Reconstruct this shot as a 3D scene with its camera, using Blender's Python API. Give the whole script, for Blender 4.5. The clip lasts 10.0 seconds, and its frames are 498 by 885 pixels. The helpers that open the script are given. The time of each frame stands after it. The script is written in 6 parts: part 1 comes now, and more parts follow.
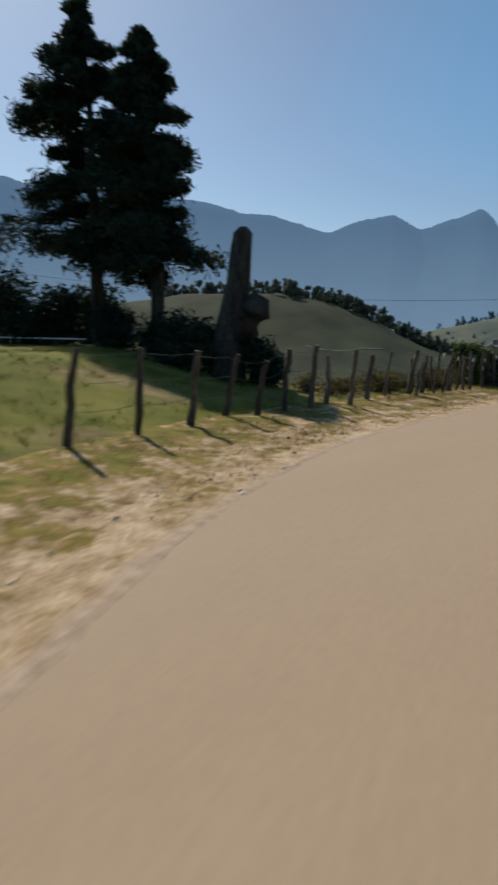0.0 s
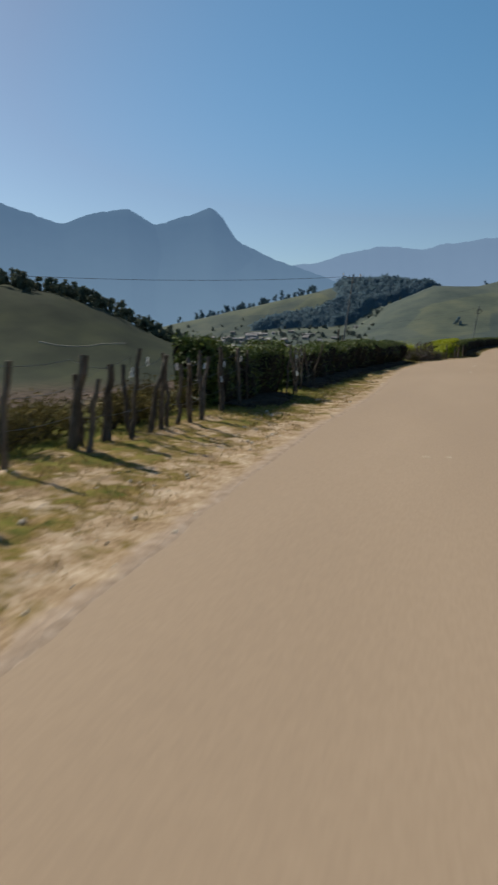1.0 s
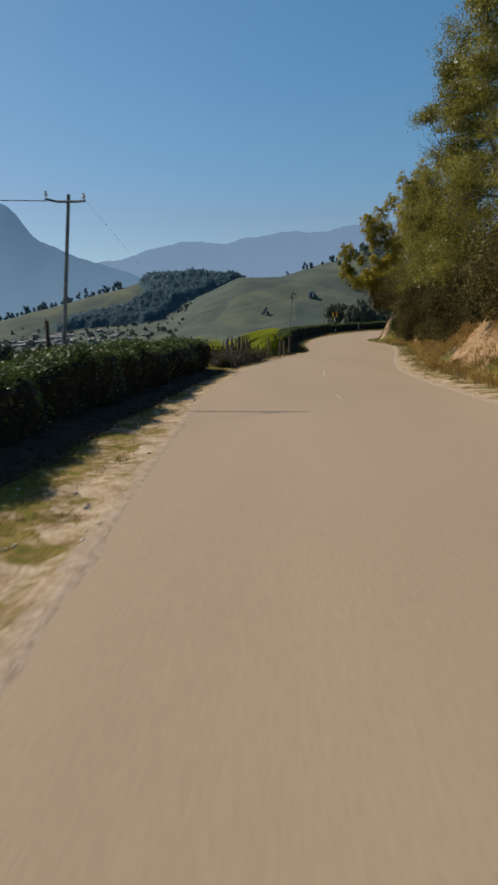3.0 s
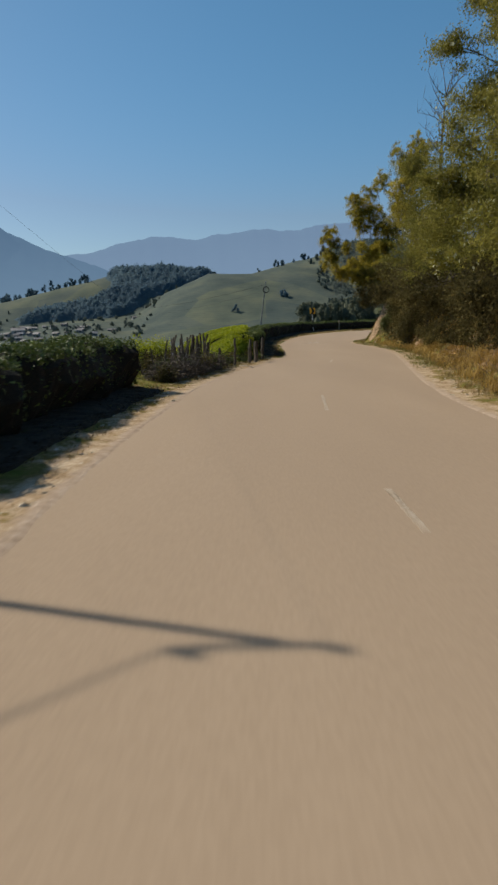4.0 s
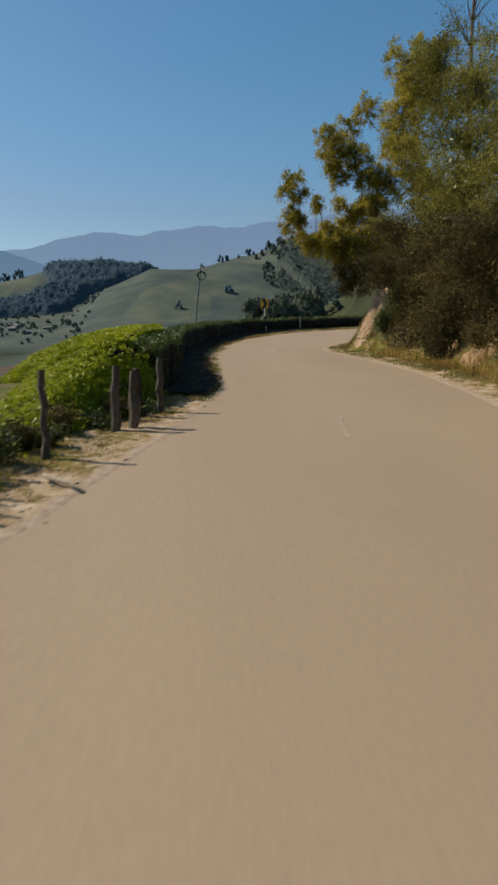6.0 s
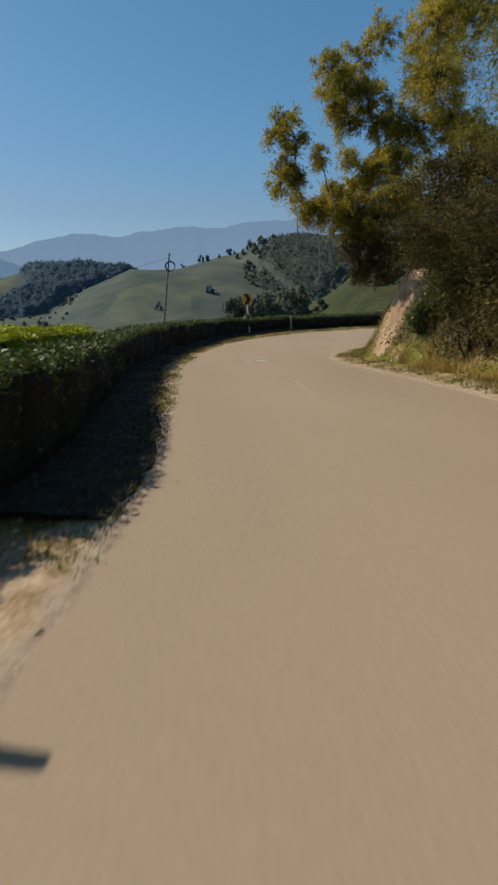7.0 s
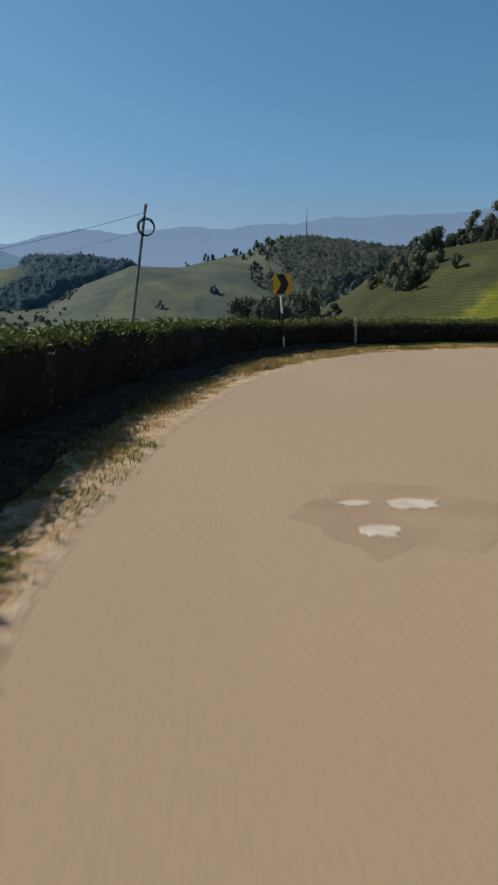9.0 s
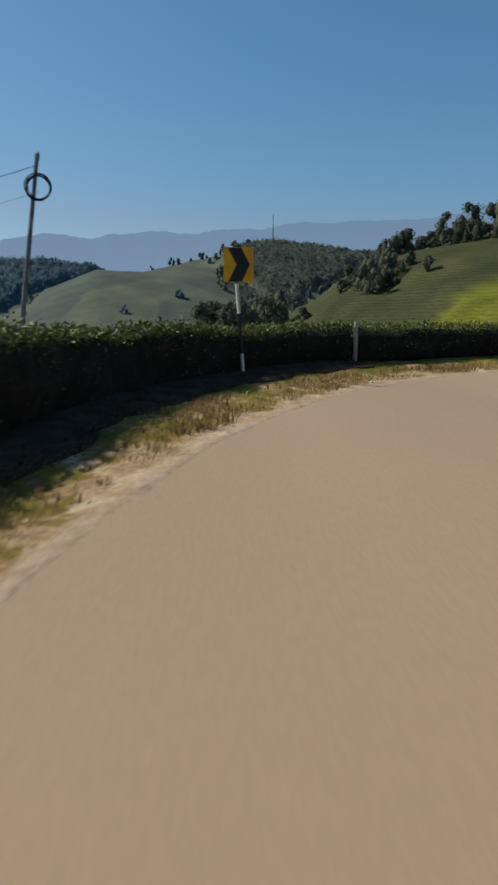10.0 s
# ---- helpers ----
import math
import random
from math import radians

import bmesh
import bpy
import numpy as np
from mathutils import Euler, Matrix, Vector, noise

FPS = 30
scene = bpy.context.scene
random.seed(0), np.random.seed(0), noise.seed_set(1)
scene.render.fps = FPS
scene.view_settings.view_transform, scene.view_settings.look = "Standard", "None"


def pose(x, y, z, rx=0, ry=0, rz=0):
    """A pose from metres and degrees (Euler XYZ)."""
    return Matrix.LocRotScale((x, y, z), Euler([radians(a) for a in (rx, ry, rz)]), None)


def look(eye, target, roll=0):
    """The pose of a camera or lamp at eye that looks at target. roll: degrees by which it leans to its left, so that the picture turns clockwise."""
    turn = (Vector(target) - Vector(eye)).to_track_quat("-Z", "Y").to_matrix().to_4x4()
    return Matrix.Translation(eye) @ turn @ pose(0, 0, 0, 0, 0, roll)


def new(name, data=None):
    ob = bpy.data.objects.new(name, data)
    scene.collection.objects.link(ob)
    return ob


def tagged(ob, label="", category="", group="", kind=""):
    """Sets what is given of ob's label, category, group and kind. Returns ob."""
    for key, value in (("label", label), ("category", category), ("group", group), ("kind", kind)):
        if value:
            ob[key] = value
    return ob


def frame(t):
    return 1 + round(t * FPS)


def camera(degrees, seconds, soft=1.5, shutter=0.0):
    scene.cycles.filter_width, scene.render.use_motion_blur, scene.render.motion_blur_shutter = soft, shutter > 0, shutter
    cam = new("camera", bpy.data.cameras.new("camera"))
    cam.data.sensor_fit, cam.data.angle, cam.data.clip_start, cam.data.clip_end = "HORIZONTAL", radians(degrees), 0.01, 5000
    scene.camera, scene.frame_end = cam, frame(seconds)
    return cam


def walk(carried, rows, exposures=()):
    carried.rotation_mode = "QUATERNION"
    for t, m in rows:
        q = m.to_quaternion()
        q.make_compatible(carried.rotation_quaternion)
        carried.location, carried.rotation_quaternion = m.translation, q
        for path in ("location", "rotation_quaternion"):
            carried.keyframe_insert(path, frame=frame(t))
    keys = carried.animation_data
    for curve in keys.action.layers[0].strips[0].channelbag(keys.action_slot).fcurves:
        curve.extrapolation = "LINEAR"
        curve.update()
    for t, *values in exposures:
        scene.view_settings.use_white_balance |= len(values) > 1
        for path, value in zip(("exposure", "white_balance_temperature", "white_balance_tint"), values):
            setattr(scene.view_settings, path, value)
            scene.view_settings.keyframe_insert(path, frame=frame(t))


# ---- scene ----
cam = camera(41.9, 10.0, soft=2.6, shutter=0.25)
PATH = [
    (0, (5.070, -37.442, 1.459), (3.760, -35.967, 1.132), 1.72),
    (0.5, (2.886, -33.160, 1.458), (1.892, -31.455, 1.131), 1.35),
    (1, (1.561, -28.757, 1.456), (0.894, -26.900, 1.129), 0.89),
    (1.5, (0.875, -24.730, 1.501), (0.456, -22.803, 1.170), -0.90),
    (2, (0.564, -20.962, 1.536), (0.290, -19.010, 1.199), -1.76),
    (2.5, (0.308, -16.905, 1.495), (0.110, -14.944, 1.156), -2.13),
    (4, (-0.058, -4.245, 1.404), (-0.105, -2.278, 1.050), -1.07),
    (4.5, (0.000, -0.000, 1.389), (0.000, 1.969, 1.037), 0.01),
    (5, (0.206, 3.929, 1.420), (0.249, 5.897, 1.067), -0.27),
    (5.5, (0.446, 7.939, 1.443), (0.528, 9.904, 1.081), -0.43),
    (6, (0.740, 12.029, 1.440), (0.853, 13.992, 1.075), -1.14),
    (7.5, (1.628, 24.645, 1.373), (1.806, 26.604, 1.010), -1.47),
    (8, (1.757, 28.847, 1.374), (1.944, 30.805, 1.013), -1.17),
    (8.5, (1.851, 33.026, 1.398), (2.032, 34.985, 1.041), -0.24),
    (9, (1.976, 37.035, 1.467), (2.145, 38.996, 1.110), 0.60),
    (9.5, (2.403, 40.840, 1.502), (2.586, 42.801, 1.158), 1.44),
    (10, (3.162, 44.528, 1.535), (3.426, 46.481, 1.193), 0.46),
]
walk(cam, [(t, look(eye, target, roll)) for t, eye, target, roll in PATH])

# ---- light ----
SUN_TO = Vector((-0.69, 0.28, 0.69)).normalized()      # towards the sun
sun_el = math.asin(SUN_TO.z)
sun_az = math.atan2(SUN_TO.x, SUN_TO.y)
world = bpy.data.worlds.new("world")
scene.world = world
world.use_nodes = True
wn = world.node_tree
sky = wn.nodes.new("ShaderNodeTexSky")
sky.sky_type = 'NISHITA'
sky.sun_disc = False
sky.sun_elevation = sun_el
sky.sun_rotation = sun_az
sky.altitude = 1600
sky.air_density = 1.0
sky.dust_density = 2.2
sky.ozone_density = 0.7
tint = wn.nodes.new("ShaderNodeMix")
tint.data_type, tint.blend_type = 'RGBA', 'MULTIPLY'
tint.inputs["Factor"].default_value = 1.0
parts = wn.nodes.new("ShaderNodeSeparateColor")
wn.links.new(sky.outputs[0], parts.inputs[0])
dusty = wn.nodes.new("ShaderNodeMath")                  # the hazier the air, the less blue it is
dusty.operation = 'DIVIDE'
wn.links.new(parts.outputs[0], dusty.inputs[0])
wn.links.new(parts.outputs[2], dusty.inputs[1])
haze = wn.nodes.new("ShaderNodeMapRange")
haze.inputs["From Min"].default_value, haze.inputs["From Max"].default_value = 0.375, 0.50
wn.links.new(dusty.outputs[0], haze.inputs[0])
hues = wn.nodes.new("ShaderNodeMix")
hues.data_type = 'RGBA'
hues.inputs["A"].default_value = (0.68, 1.14, 1.23, 1)
hues.inputs["B"].default_value = (0.79, 0.89, 0.92, 1)
wn.links.new(haze.outputs[0], hues.inputs["Factor"])
wn.links.new(hues.outputs["Result"], tint.inputs["B"])
wn.links.new(sky.outputs[0], tint.inputs["A"])
wn.links.new(tint.outputs["Result"], wn.nodes["Background"].inputs[0])
wn.nodes["Background"].inputs[1].default_value = 0.094
sun = new("sun", bpy.data.lights.new("sun", 'SUN'))
sun.data.energy = 4.75
sun.data.angle = radians(0.8)
sun.data.color = (1.0, 0.90, 0.735)
sun.matrix_world = look((0, 0, 60), Vector((0, 0, 60)) - SUN_TO)
scene.view_settings.exposure = 0.0

# ---- materials ----
def mat(name, cols, scale=3.0, fine=40.0, rough=0.85, bump=0.3, bump_scale=None, vary=0.0, island=0.0,
        translucent=0.0, spec=0.3, metal=0.0, stretch=(1, 1, 1)):
    """Noise-mixed surface: cols are dark, middle and light; scale and fine are the two grain sizes per metre."""
    m = bpy.data.materials.new(name)
    m.use_nodes = True
    nt = m.node_tree
    N, L = nt.nodes, nt.links
    b = N["Principled BSDF"]
    b.inputs["Roughness"].default_value = rough
    b.inputs["Metallic"].default_value = metal
    b.inputs["Specular IOR Level"].default_value = spec
    geo = N.new("ShaderNodeNewGeometry")
    mp = N.new("ShaderNodeMapping")
    mp.inputs["Scale"].default_value = stretch
    L.new(geo.outputs["Position"], mp.inputs[0])
    n1 = N.new("ShaderNodeTexNoise")
    n1.inputs["Scale"].default_value = scale
    n1.inputs["Detail"].default_value = 5
    n2 = N.new("ShaderNodeTexNoise")
    n2.inputs["Scale"].default_value = fine
    n2.inputs["Detail"].default_value = 4
    L.new(mp.outputs[0], n1.inputs["Vector"])
    L.new(mp.outputs[0], n2.inputs["Vector"])
    mx = N.new("ShaderNodeMath")
    mx.operation = 'MULTIPLY_ADD'
    mx.inputs[1].default_value = 0.45
    L.new(n2.outputs[0], mx.inputs[0])
    sc = N.new("ShaderNodeMath")
    sc.operation = 'MULTIPLY'
    sc.inputs[1].default_value = 0.55
    L.new(n1.outputs[0], sc.inputs[0])
    L.new(sc.outputs[0], mx.inputs[2])
    r = N.new("ShaderNodeValToRGB")
    e = r.color_ramp.elements
    e[0].position, e[0].color = 0.36, (*cols[0], 1)
    e[1].position, e[1].color = 0.64, (*cols[2], 1)
    mid = e.new(0.5)
    mid.color = (*cols[1], 1)
    L.new(mx.outputs[0], r.inputs[0])
    col = r.outputs[0]
    src = None
    if vary:
        src, amount = N.new("ShaderNodeObjectInfo").outputs["Random"], vary
    if island:
        src, amount = geo.outputs["Random Per Island"], island
    if src:
        h = N.new("ShaderNodeHueSaturation")
        mr = N.new("ShaderNodeMapRange")
        mr.inputs["To Min"].default_value = 1 - amount
        mr.inputs["To Max"].default_value = 1 + amount
        L.new(src, mr.inputs[0])
        L.new(mr.outputs[0], h.inputs["Value"])
        L.new(col, h.inputs["Color"])
        col = h.outputs[0]
    L.new(col, b.inputs["Base Color"])
    if bump:
        bp = N.new("ShaderNodeBump")
        bp.inputs["Strength"].default_value = bump
        bp.inputs["Distance"].default_value = 0.02 if bump_scale is None else bump_scale
        L.new(mx.outputs[0], bp.inputs["Height"])
        L.new(bp.outputs[0], b.inputs["Normal"])
    if translucent:
        tr = N.new("ShaderNodeBsdfTranslucent")
        L.new(col, tr.inputs[0])
        ms = N.new("ShaderNodeMixShader")
        ms.inputs[0].default_value = translucent
        L.new(b.outputs[0], ms.inputs[1])
        L.new(tr.outputs[0], ms.inputs[2])
        L.new(ms.outputs[0], N["Material Output"].inputs[0])
    return m


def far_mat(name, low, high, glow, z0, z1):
    """Distant mountains through miles of air: plain backdrop, haze painted as soft glow."""
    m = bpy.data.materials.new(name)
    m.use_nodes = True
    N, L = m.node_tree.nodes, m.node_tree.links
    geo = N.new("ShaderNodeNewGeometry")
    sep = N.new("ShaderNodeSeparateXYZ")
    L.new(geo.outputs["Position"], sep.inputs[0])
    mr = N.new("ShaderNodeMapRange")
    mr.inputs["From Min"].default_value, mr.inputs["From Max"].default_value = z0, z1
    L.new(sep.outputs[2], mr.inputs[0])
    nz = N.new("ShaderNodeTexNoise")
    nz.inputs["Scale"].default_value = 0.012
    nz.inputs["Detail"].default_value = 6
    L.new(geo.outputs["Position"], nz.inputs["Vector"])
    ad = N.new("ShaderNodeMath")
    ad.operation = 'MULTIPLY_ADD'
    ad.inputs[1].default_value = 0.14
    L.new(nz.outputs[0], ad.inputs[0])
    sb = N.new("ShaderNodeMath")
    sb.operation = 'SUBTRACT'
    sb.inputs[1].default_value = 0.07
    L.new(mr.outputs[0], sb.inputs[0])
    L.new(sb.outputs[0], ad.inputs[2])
    # glow colour is paler low down, painting thicker haze at the foot
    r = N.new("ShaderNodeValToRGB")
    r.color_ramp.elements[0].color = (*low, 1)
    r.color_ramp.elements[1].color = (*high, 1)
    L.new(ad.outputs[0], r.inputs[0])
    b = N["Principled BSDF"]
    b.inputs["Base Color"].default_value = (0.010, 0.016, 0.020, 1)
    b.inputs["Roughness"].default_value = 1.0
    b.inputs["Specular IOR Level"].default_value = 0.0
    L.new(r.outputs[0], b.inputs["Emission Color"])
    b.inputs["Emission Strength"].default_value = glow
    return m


# Dusty asphalt; part of its tan is a windscreen reflection put into colour.
M_ROAD = mat("dusty_tinted_asphalt", ((0.288, 0.213, 0.146), (0.313, 0.232, 0.158), (0.338, 0.252, 0.173)), 0.45, 45, 0.85, 0.18, 0.003, stretch=(1.0, 0.22, 1.0))
M_PAINT = mat("worn_road_paint", ((0.31, 0.232, 0.158), (0.37, 0.295, 0.215), (0.45, 0.375, 0.295)), 14, 90, 0.7, 0.2, 0.004)
M_FAINT = mat("nearly_gone_paint", ((0.30, 0.225, 0.15), (0.35, 0.27, 0.185), (0.41, 0.33, 0.24)), 7, 60, 0.8, 0.2, 0.004)
M_PATCH = mat("pale_gravel_patch", ((0.36, 0.32, 0.27), (0.46, 0.41, 0.35), (0.55, 0.50, 0.43)), 6, 50, 0.9, 0.6, 0.01)
M_STAIN = mat("repaired_asphalt", ((0.245, 0.180, 0.122), (0.285, 0.210, 0.142), (0.32, 0.24, 0.165)), 2, 55, 0.8, 0.35, 0.006)
M_WOODPOST = mat("weathered_post_wood", ((0.035, 0.028, 0.022), (0.08, 0.065, 0.05), (0.16, 0.135, 0.11)), 6, 50, 0.9, 0.6, 0.01, vary=0.3, stretch=(1, 1, 0.15))
M_BARK = mat("dark_bark", ((0.018, 0.015, 0.012), (0.045, 0.037, 0.03), (0.085, 0.07, 0.055)), 4, 30, 0.95, 0.8, 0.03, stretch=(1, 1, 0.3))
M_BARK_PALE = mat("pale_bark", ((0.06, 0.05, 0.04), (0.12, 0.10, 0.08), (0.2, 0.17, 0.14)), 4, 30, 0.9, 0.6, 0.02, stretch=(1, 1, 0.3))
# Olive leaf yellowed and brightened: windscreen haze painted into its colour.
M_LEAF = mat("haze_yellowed_leaf", ((0.17, 0.150, 0.022), (0.32, 0.268, 0.038), (0.46, 0.375, 0.066)), 0.5, 3, 0.55, 0, island=0.35, translucent=0.65, spec=0.12)
M_OLIVE = mat("olive_leaf", ((0.115, 0.112, 0.024), (0.205, 0.190, 0.038), (0.31, 0.275, 0.062)), 0.5, 3, 0.55, 0, island=0.4, translucent=0.55, spec=0.15)
# Dark scrub leaf; its tone also paints the shade low in tree crowns.
M_SCRUB_SHADE = mat("scrub_and_shade_leaf", ((0.045, 0.040, 0.016), (0.085, 0.073, 0.027), (0.16, 0.13, 0.045)), 0.6, 4, 0.7, 0, island=0.5, translucent=0.3, spec=0.06)
M_LEAF_PALE = mat("silver_leaf", ((0.34, 0.36, 0.20), (0.46, 0.48, 0.30), (0.60, 0.61, 0.42)), 0.8, 5, 0.5, 0, island=0.3, translucent=0.25)
M_CONIFER = mat("conifer_needles", ((0.010, 0.020, 0.014), (0.020, 0.036, 0.022), (0.036, 0.056, 0.032)), 0.6, 4, 0.7, 0, island=0.4, translucent=0.12, spec=0.1)
M_HEDGE = mat("hedge_leaf", ((0.048, 0.072, 0.014), (0.086, 0.118, 0.024), (0.145, 0.178, 0.042)), 0.8, 6, 0.55, 0, island=0.4, translucent=0.15)
# Near-black: the shade inside hedges and tea furrows is put into this colour.
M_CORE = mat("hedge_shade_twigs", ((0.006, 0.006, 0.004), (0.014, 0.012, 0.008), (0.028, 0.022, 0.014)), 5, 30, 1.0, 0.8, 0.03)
# Tea leaf at about half brightness, painting the shade under the tops.
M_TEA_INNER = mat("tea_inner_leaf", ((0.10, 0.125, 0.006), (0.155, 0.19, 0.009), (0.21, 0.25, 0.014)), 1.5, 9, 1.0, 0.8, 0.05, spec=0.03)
M_TEA = mat("young_tea_leaf", ((0.22, 0.25, 0.005), (0.32, 0.355, 0.008), (0.42, 0.44, 0.016)), 0.7, 6, 0.5, 0, island=0.3, translucent=0.3)
M_GRASS = mat("grass_blade", ((0.085, 0.098, 0.015), (0.150, 0.155, 0.026), (0.245, 0.215, 0.052)), 0.5, 5, 0.7, 0, island=0.4, translucent=0.2)
M_GOLD = mat("golden_dry_grass", ((0.24, 0.145, 0.035), (0.36, 0.235, 0.06), (0.48, 0.335, 0.11)), 0.5, 5, 0.8, 0, island=0.35, translucent=0.25)
M_STRAW = mat("dry_grass_blade", ((0.17, 0.11, 0.035), (0.27, 0.19, 0.075), (0.38, 0.28, 0.13)), 0.5, 5, 0.8, 0, island=0.35, translucent=0.2)
M_EARTH = mat("cut_earth", ((0.20, 0.115, 0.055), (0.30, 0.19, 0.10), (0.40, 0.28, 0.17)), 1.2, 14, 0.95, 0.9, 0.06)
M_ROCK = mat("rock_face", ((0.12, 0.075, 0.045), (0.27, 0.18, 0.105), (0.44, 0.32, 0.20)), 0.9, 9, 0.9, 0.9, 0.08, stretch=(1, 1, 0.5))
M_BRUSH = mat("dead_brush", ((0.05, 0.04, 0.03), (0.10, 0.08, 0.062), (0.18, 0.15, 0.12)), 3, 20, 0.95, 0.3, 0.01, island=0.4)
M_DRYBRUSH = mat("dry_fallen_twigs", ((0.10, 0.065, 0.035), (0.20, 0.135, 0.075), (0.33, 0.24, 0.145)), 3, 20, 0.95, 0.3, 0.01, island=0.4)
M_STONE = mat("pale_stone", ((0.25, 0.21, 0.16), (0.38, 0.33, 0.26), (0.5, 0.45, 0.37)), 5, 40, 0.9, 0.5, 0.01, vary=0.25)
M_WEED = mat("weed_leaf", ((0.050, 0.066, 0.016), (0.092, 0.110, 0.026), (0.150, 0.160, 0.045)), 0.8, 6, 0.6, 0, island=0.4, translucent=0.2)
M_TRACK = mat("dirt_track", ((0.16, 0.145, 0.115), (0.22, 0.20, 0.16), (0.29, 0.265, 0.215)), 0.5, 4, 0.95, 0.2, 0.02)
M_STEEL = mat("dull_steel", ((0.10, 0.11, 0.11), (0.16, 0.17, 0.17), (0.24, 0.25, 0.25)), 4, 40, 0.55, 0.15, 0.003, metal=0.5)
M_CABLE = mat("black_cable", ((0.008, 0.008, 0.008), (0.014, 0.014, 0.014), (0.025, 0.025, 0.025)), 5, 50, 0.6, 0.0)
M_WHITE = mat("white_paint", ((0.55, 0.53, 0.49), (0.68, 0.66, 0.62), (0.78, 0.76, 0.72)), 5, 60, 0.6, 0.1, 0.002)
M_BLACK = mat("black_paint", ((0.010, 0.010, 0.012), (0.018, 0.018, 0.02), (0.03, 0.03, 0.03)), 5, 60, 0.5, 0.1, 0.002)
M_YELLOW = mat("sign_yellow", ((0.74, 0.34, 0.012), (0.82, 0.40, 0.015), (0.88, 0.45, 0.025)), 4, 40, 0.45, 0.05, 0.001)
M_CONCRETE = mat("old_concrete", ((0.20, 0.18, 0.14), (0.30, 0.27, 0.22), (0.40, 0.37, 0.31)), 6, 50, 0.9, 0.4, 0.006)
M_RAG = mat("pale_rag", ((0.5, 0.5, 0.48), (0.65, 0.65, 0.63), (0.8, 0.8, 0.78)), 8, 40, 0.9, 0.1)
# Blue of haze is painted into these leaf colours, least in hillside_tree.
M_HAZED_WOOD = mat("far_wood", ((0.086, 0.146, 0.190), (0.104, 0.170, 0.216), (0.126, 0.194, 0.236)), 0.03, 0.3, 1.0, 0, island=0.12, translucent=0.5)
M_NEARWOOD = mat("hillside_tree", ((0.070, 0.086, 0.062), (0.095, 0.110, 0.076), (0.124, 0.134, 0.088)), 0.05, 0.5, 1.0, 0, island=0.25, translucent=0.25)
M_HAZED_MIDWOOD = mat("hazed_shoulder_wood", ((0.074, 0.100, 0.092), (0.098, 0.126, 0.112), (0.128, 0.152, 0.126)), 0.04, 0.4, 1.0, 0, island=0.2, translucent=0.4)
# Dark brown that stands for the shade on the ground below hedges.
M_FOOT_SHADE = mat("hedge_foot_shade", ((0.018, 0.012, 0.008), (0.035, 0.024, 0.015), (0.065, 0.045, 0.028)), 4, 30, 1.0, 0.8, 0.03)
# Walls are dulled in their base colour to imitate haze.
M_WALL = mat("house_wall", ((0.15, 0.16, 0.17), (0.22, 0.23, 0.24), (0.36, 0.36, 0.36)), 0.2, 2, 0.9, 0.1, vary=0.25)
M_ROOF = mat("house_roof", ((0.13, 0.12, 0.12), (0.20, 0.19, 0.19), (0.30, 0.29, 0.29)), 0.2, 2, 0.8, 0.1, vary=0.35)
M_GLASS = mat("dark_window", ((0.02, 0.025, 0.03), (0.03, 0.035, 0.04), (0.05, 0.055, 0.06)), 1, 4, 0.2, 0)
M_RANGE = far_mat("mountain_haze_glow", (0.138, 0.222, 0.322), (0.086, 0.152, 0.246), 1.0, 40, 480)
M_PALE = far_mat("distant_ridge_haze_glow", (0.195, 0.283, 0.405), (0.150, 0.230, 0.350), 1.0, 60, 600)

# ---- helpers of this scene ----
rng = np.random.default_rng(7)


def thing(name, label, category, group="", at=(0, 0, 0)):
    e = new(name)
    e.location = at
    return tagged(e, label, category, group)


def np_mesh(name, verts, faces, material, smooth=False):
    """A mesh from arrays: faces is an (n, 3) or (n, 4) array."""
    verts, faces = np.asarray(verts, np.float32), np.asarray(faces, np.int32)
    me = bpy.data.meshes.new(name)
    k = faces.shape[1]
    me.vertices.add(len(verts))
    me.vertices.foreach_set("co", verts.ravel())
    me.loops.add(faces.size)
    me.loops.foreach_set("vertex_index", faces.ravel())
    me.polygons.add(len(faces))
    me.polygons.foreach_set("loop_start", np.arange(0, faces.size, k, dtype=np.int32))
    me.polygons.foreach_set("use_smooth", np.full(len(faces), smooth))
    me.update(calc_edges=True)
    me.validate()
    for m in (material if isinstance(material, (list, tuple)) else [material]):
        me.materials.append(m)
    return me


def part(name, me, parent=None, label="", kind=""):
    """Links a mesh as one object; under a parent its coordinates stay those of the world."""
    ob = new(name, me)
    if parent is not None:
        ob.parent = parent
        if parent.type == 'EMPTY':
            ob.matrix_parent_inverse = Matrix.Translation(-parent.location)
    return tagged(ob, label, kind=kind)


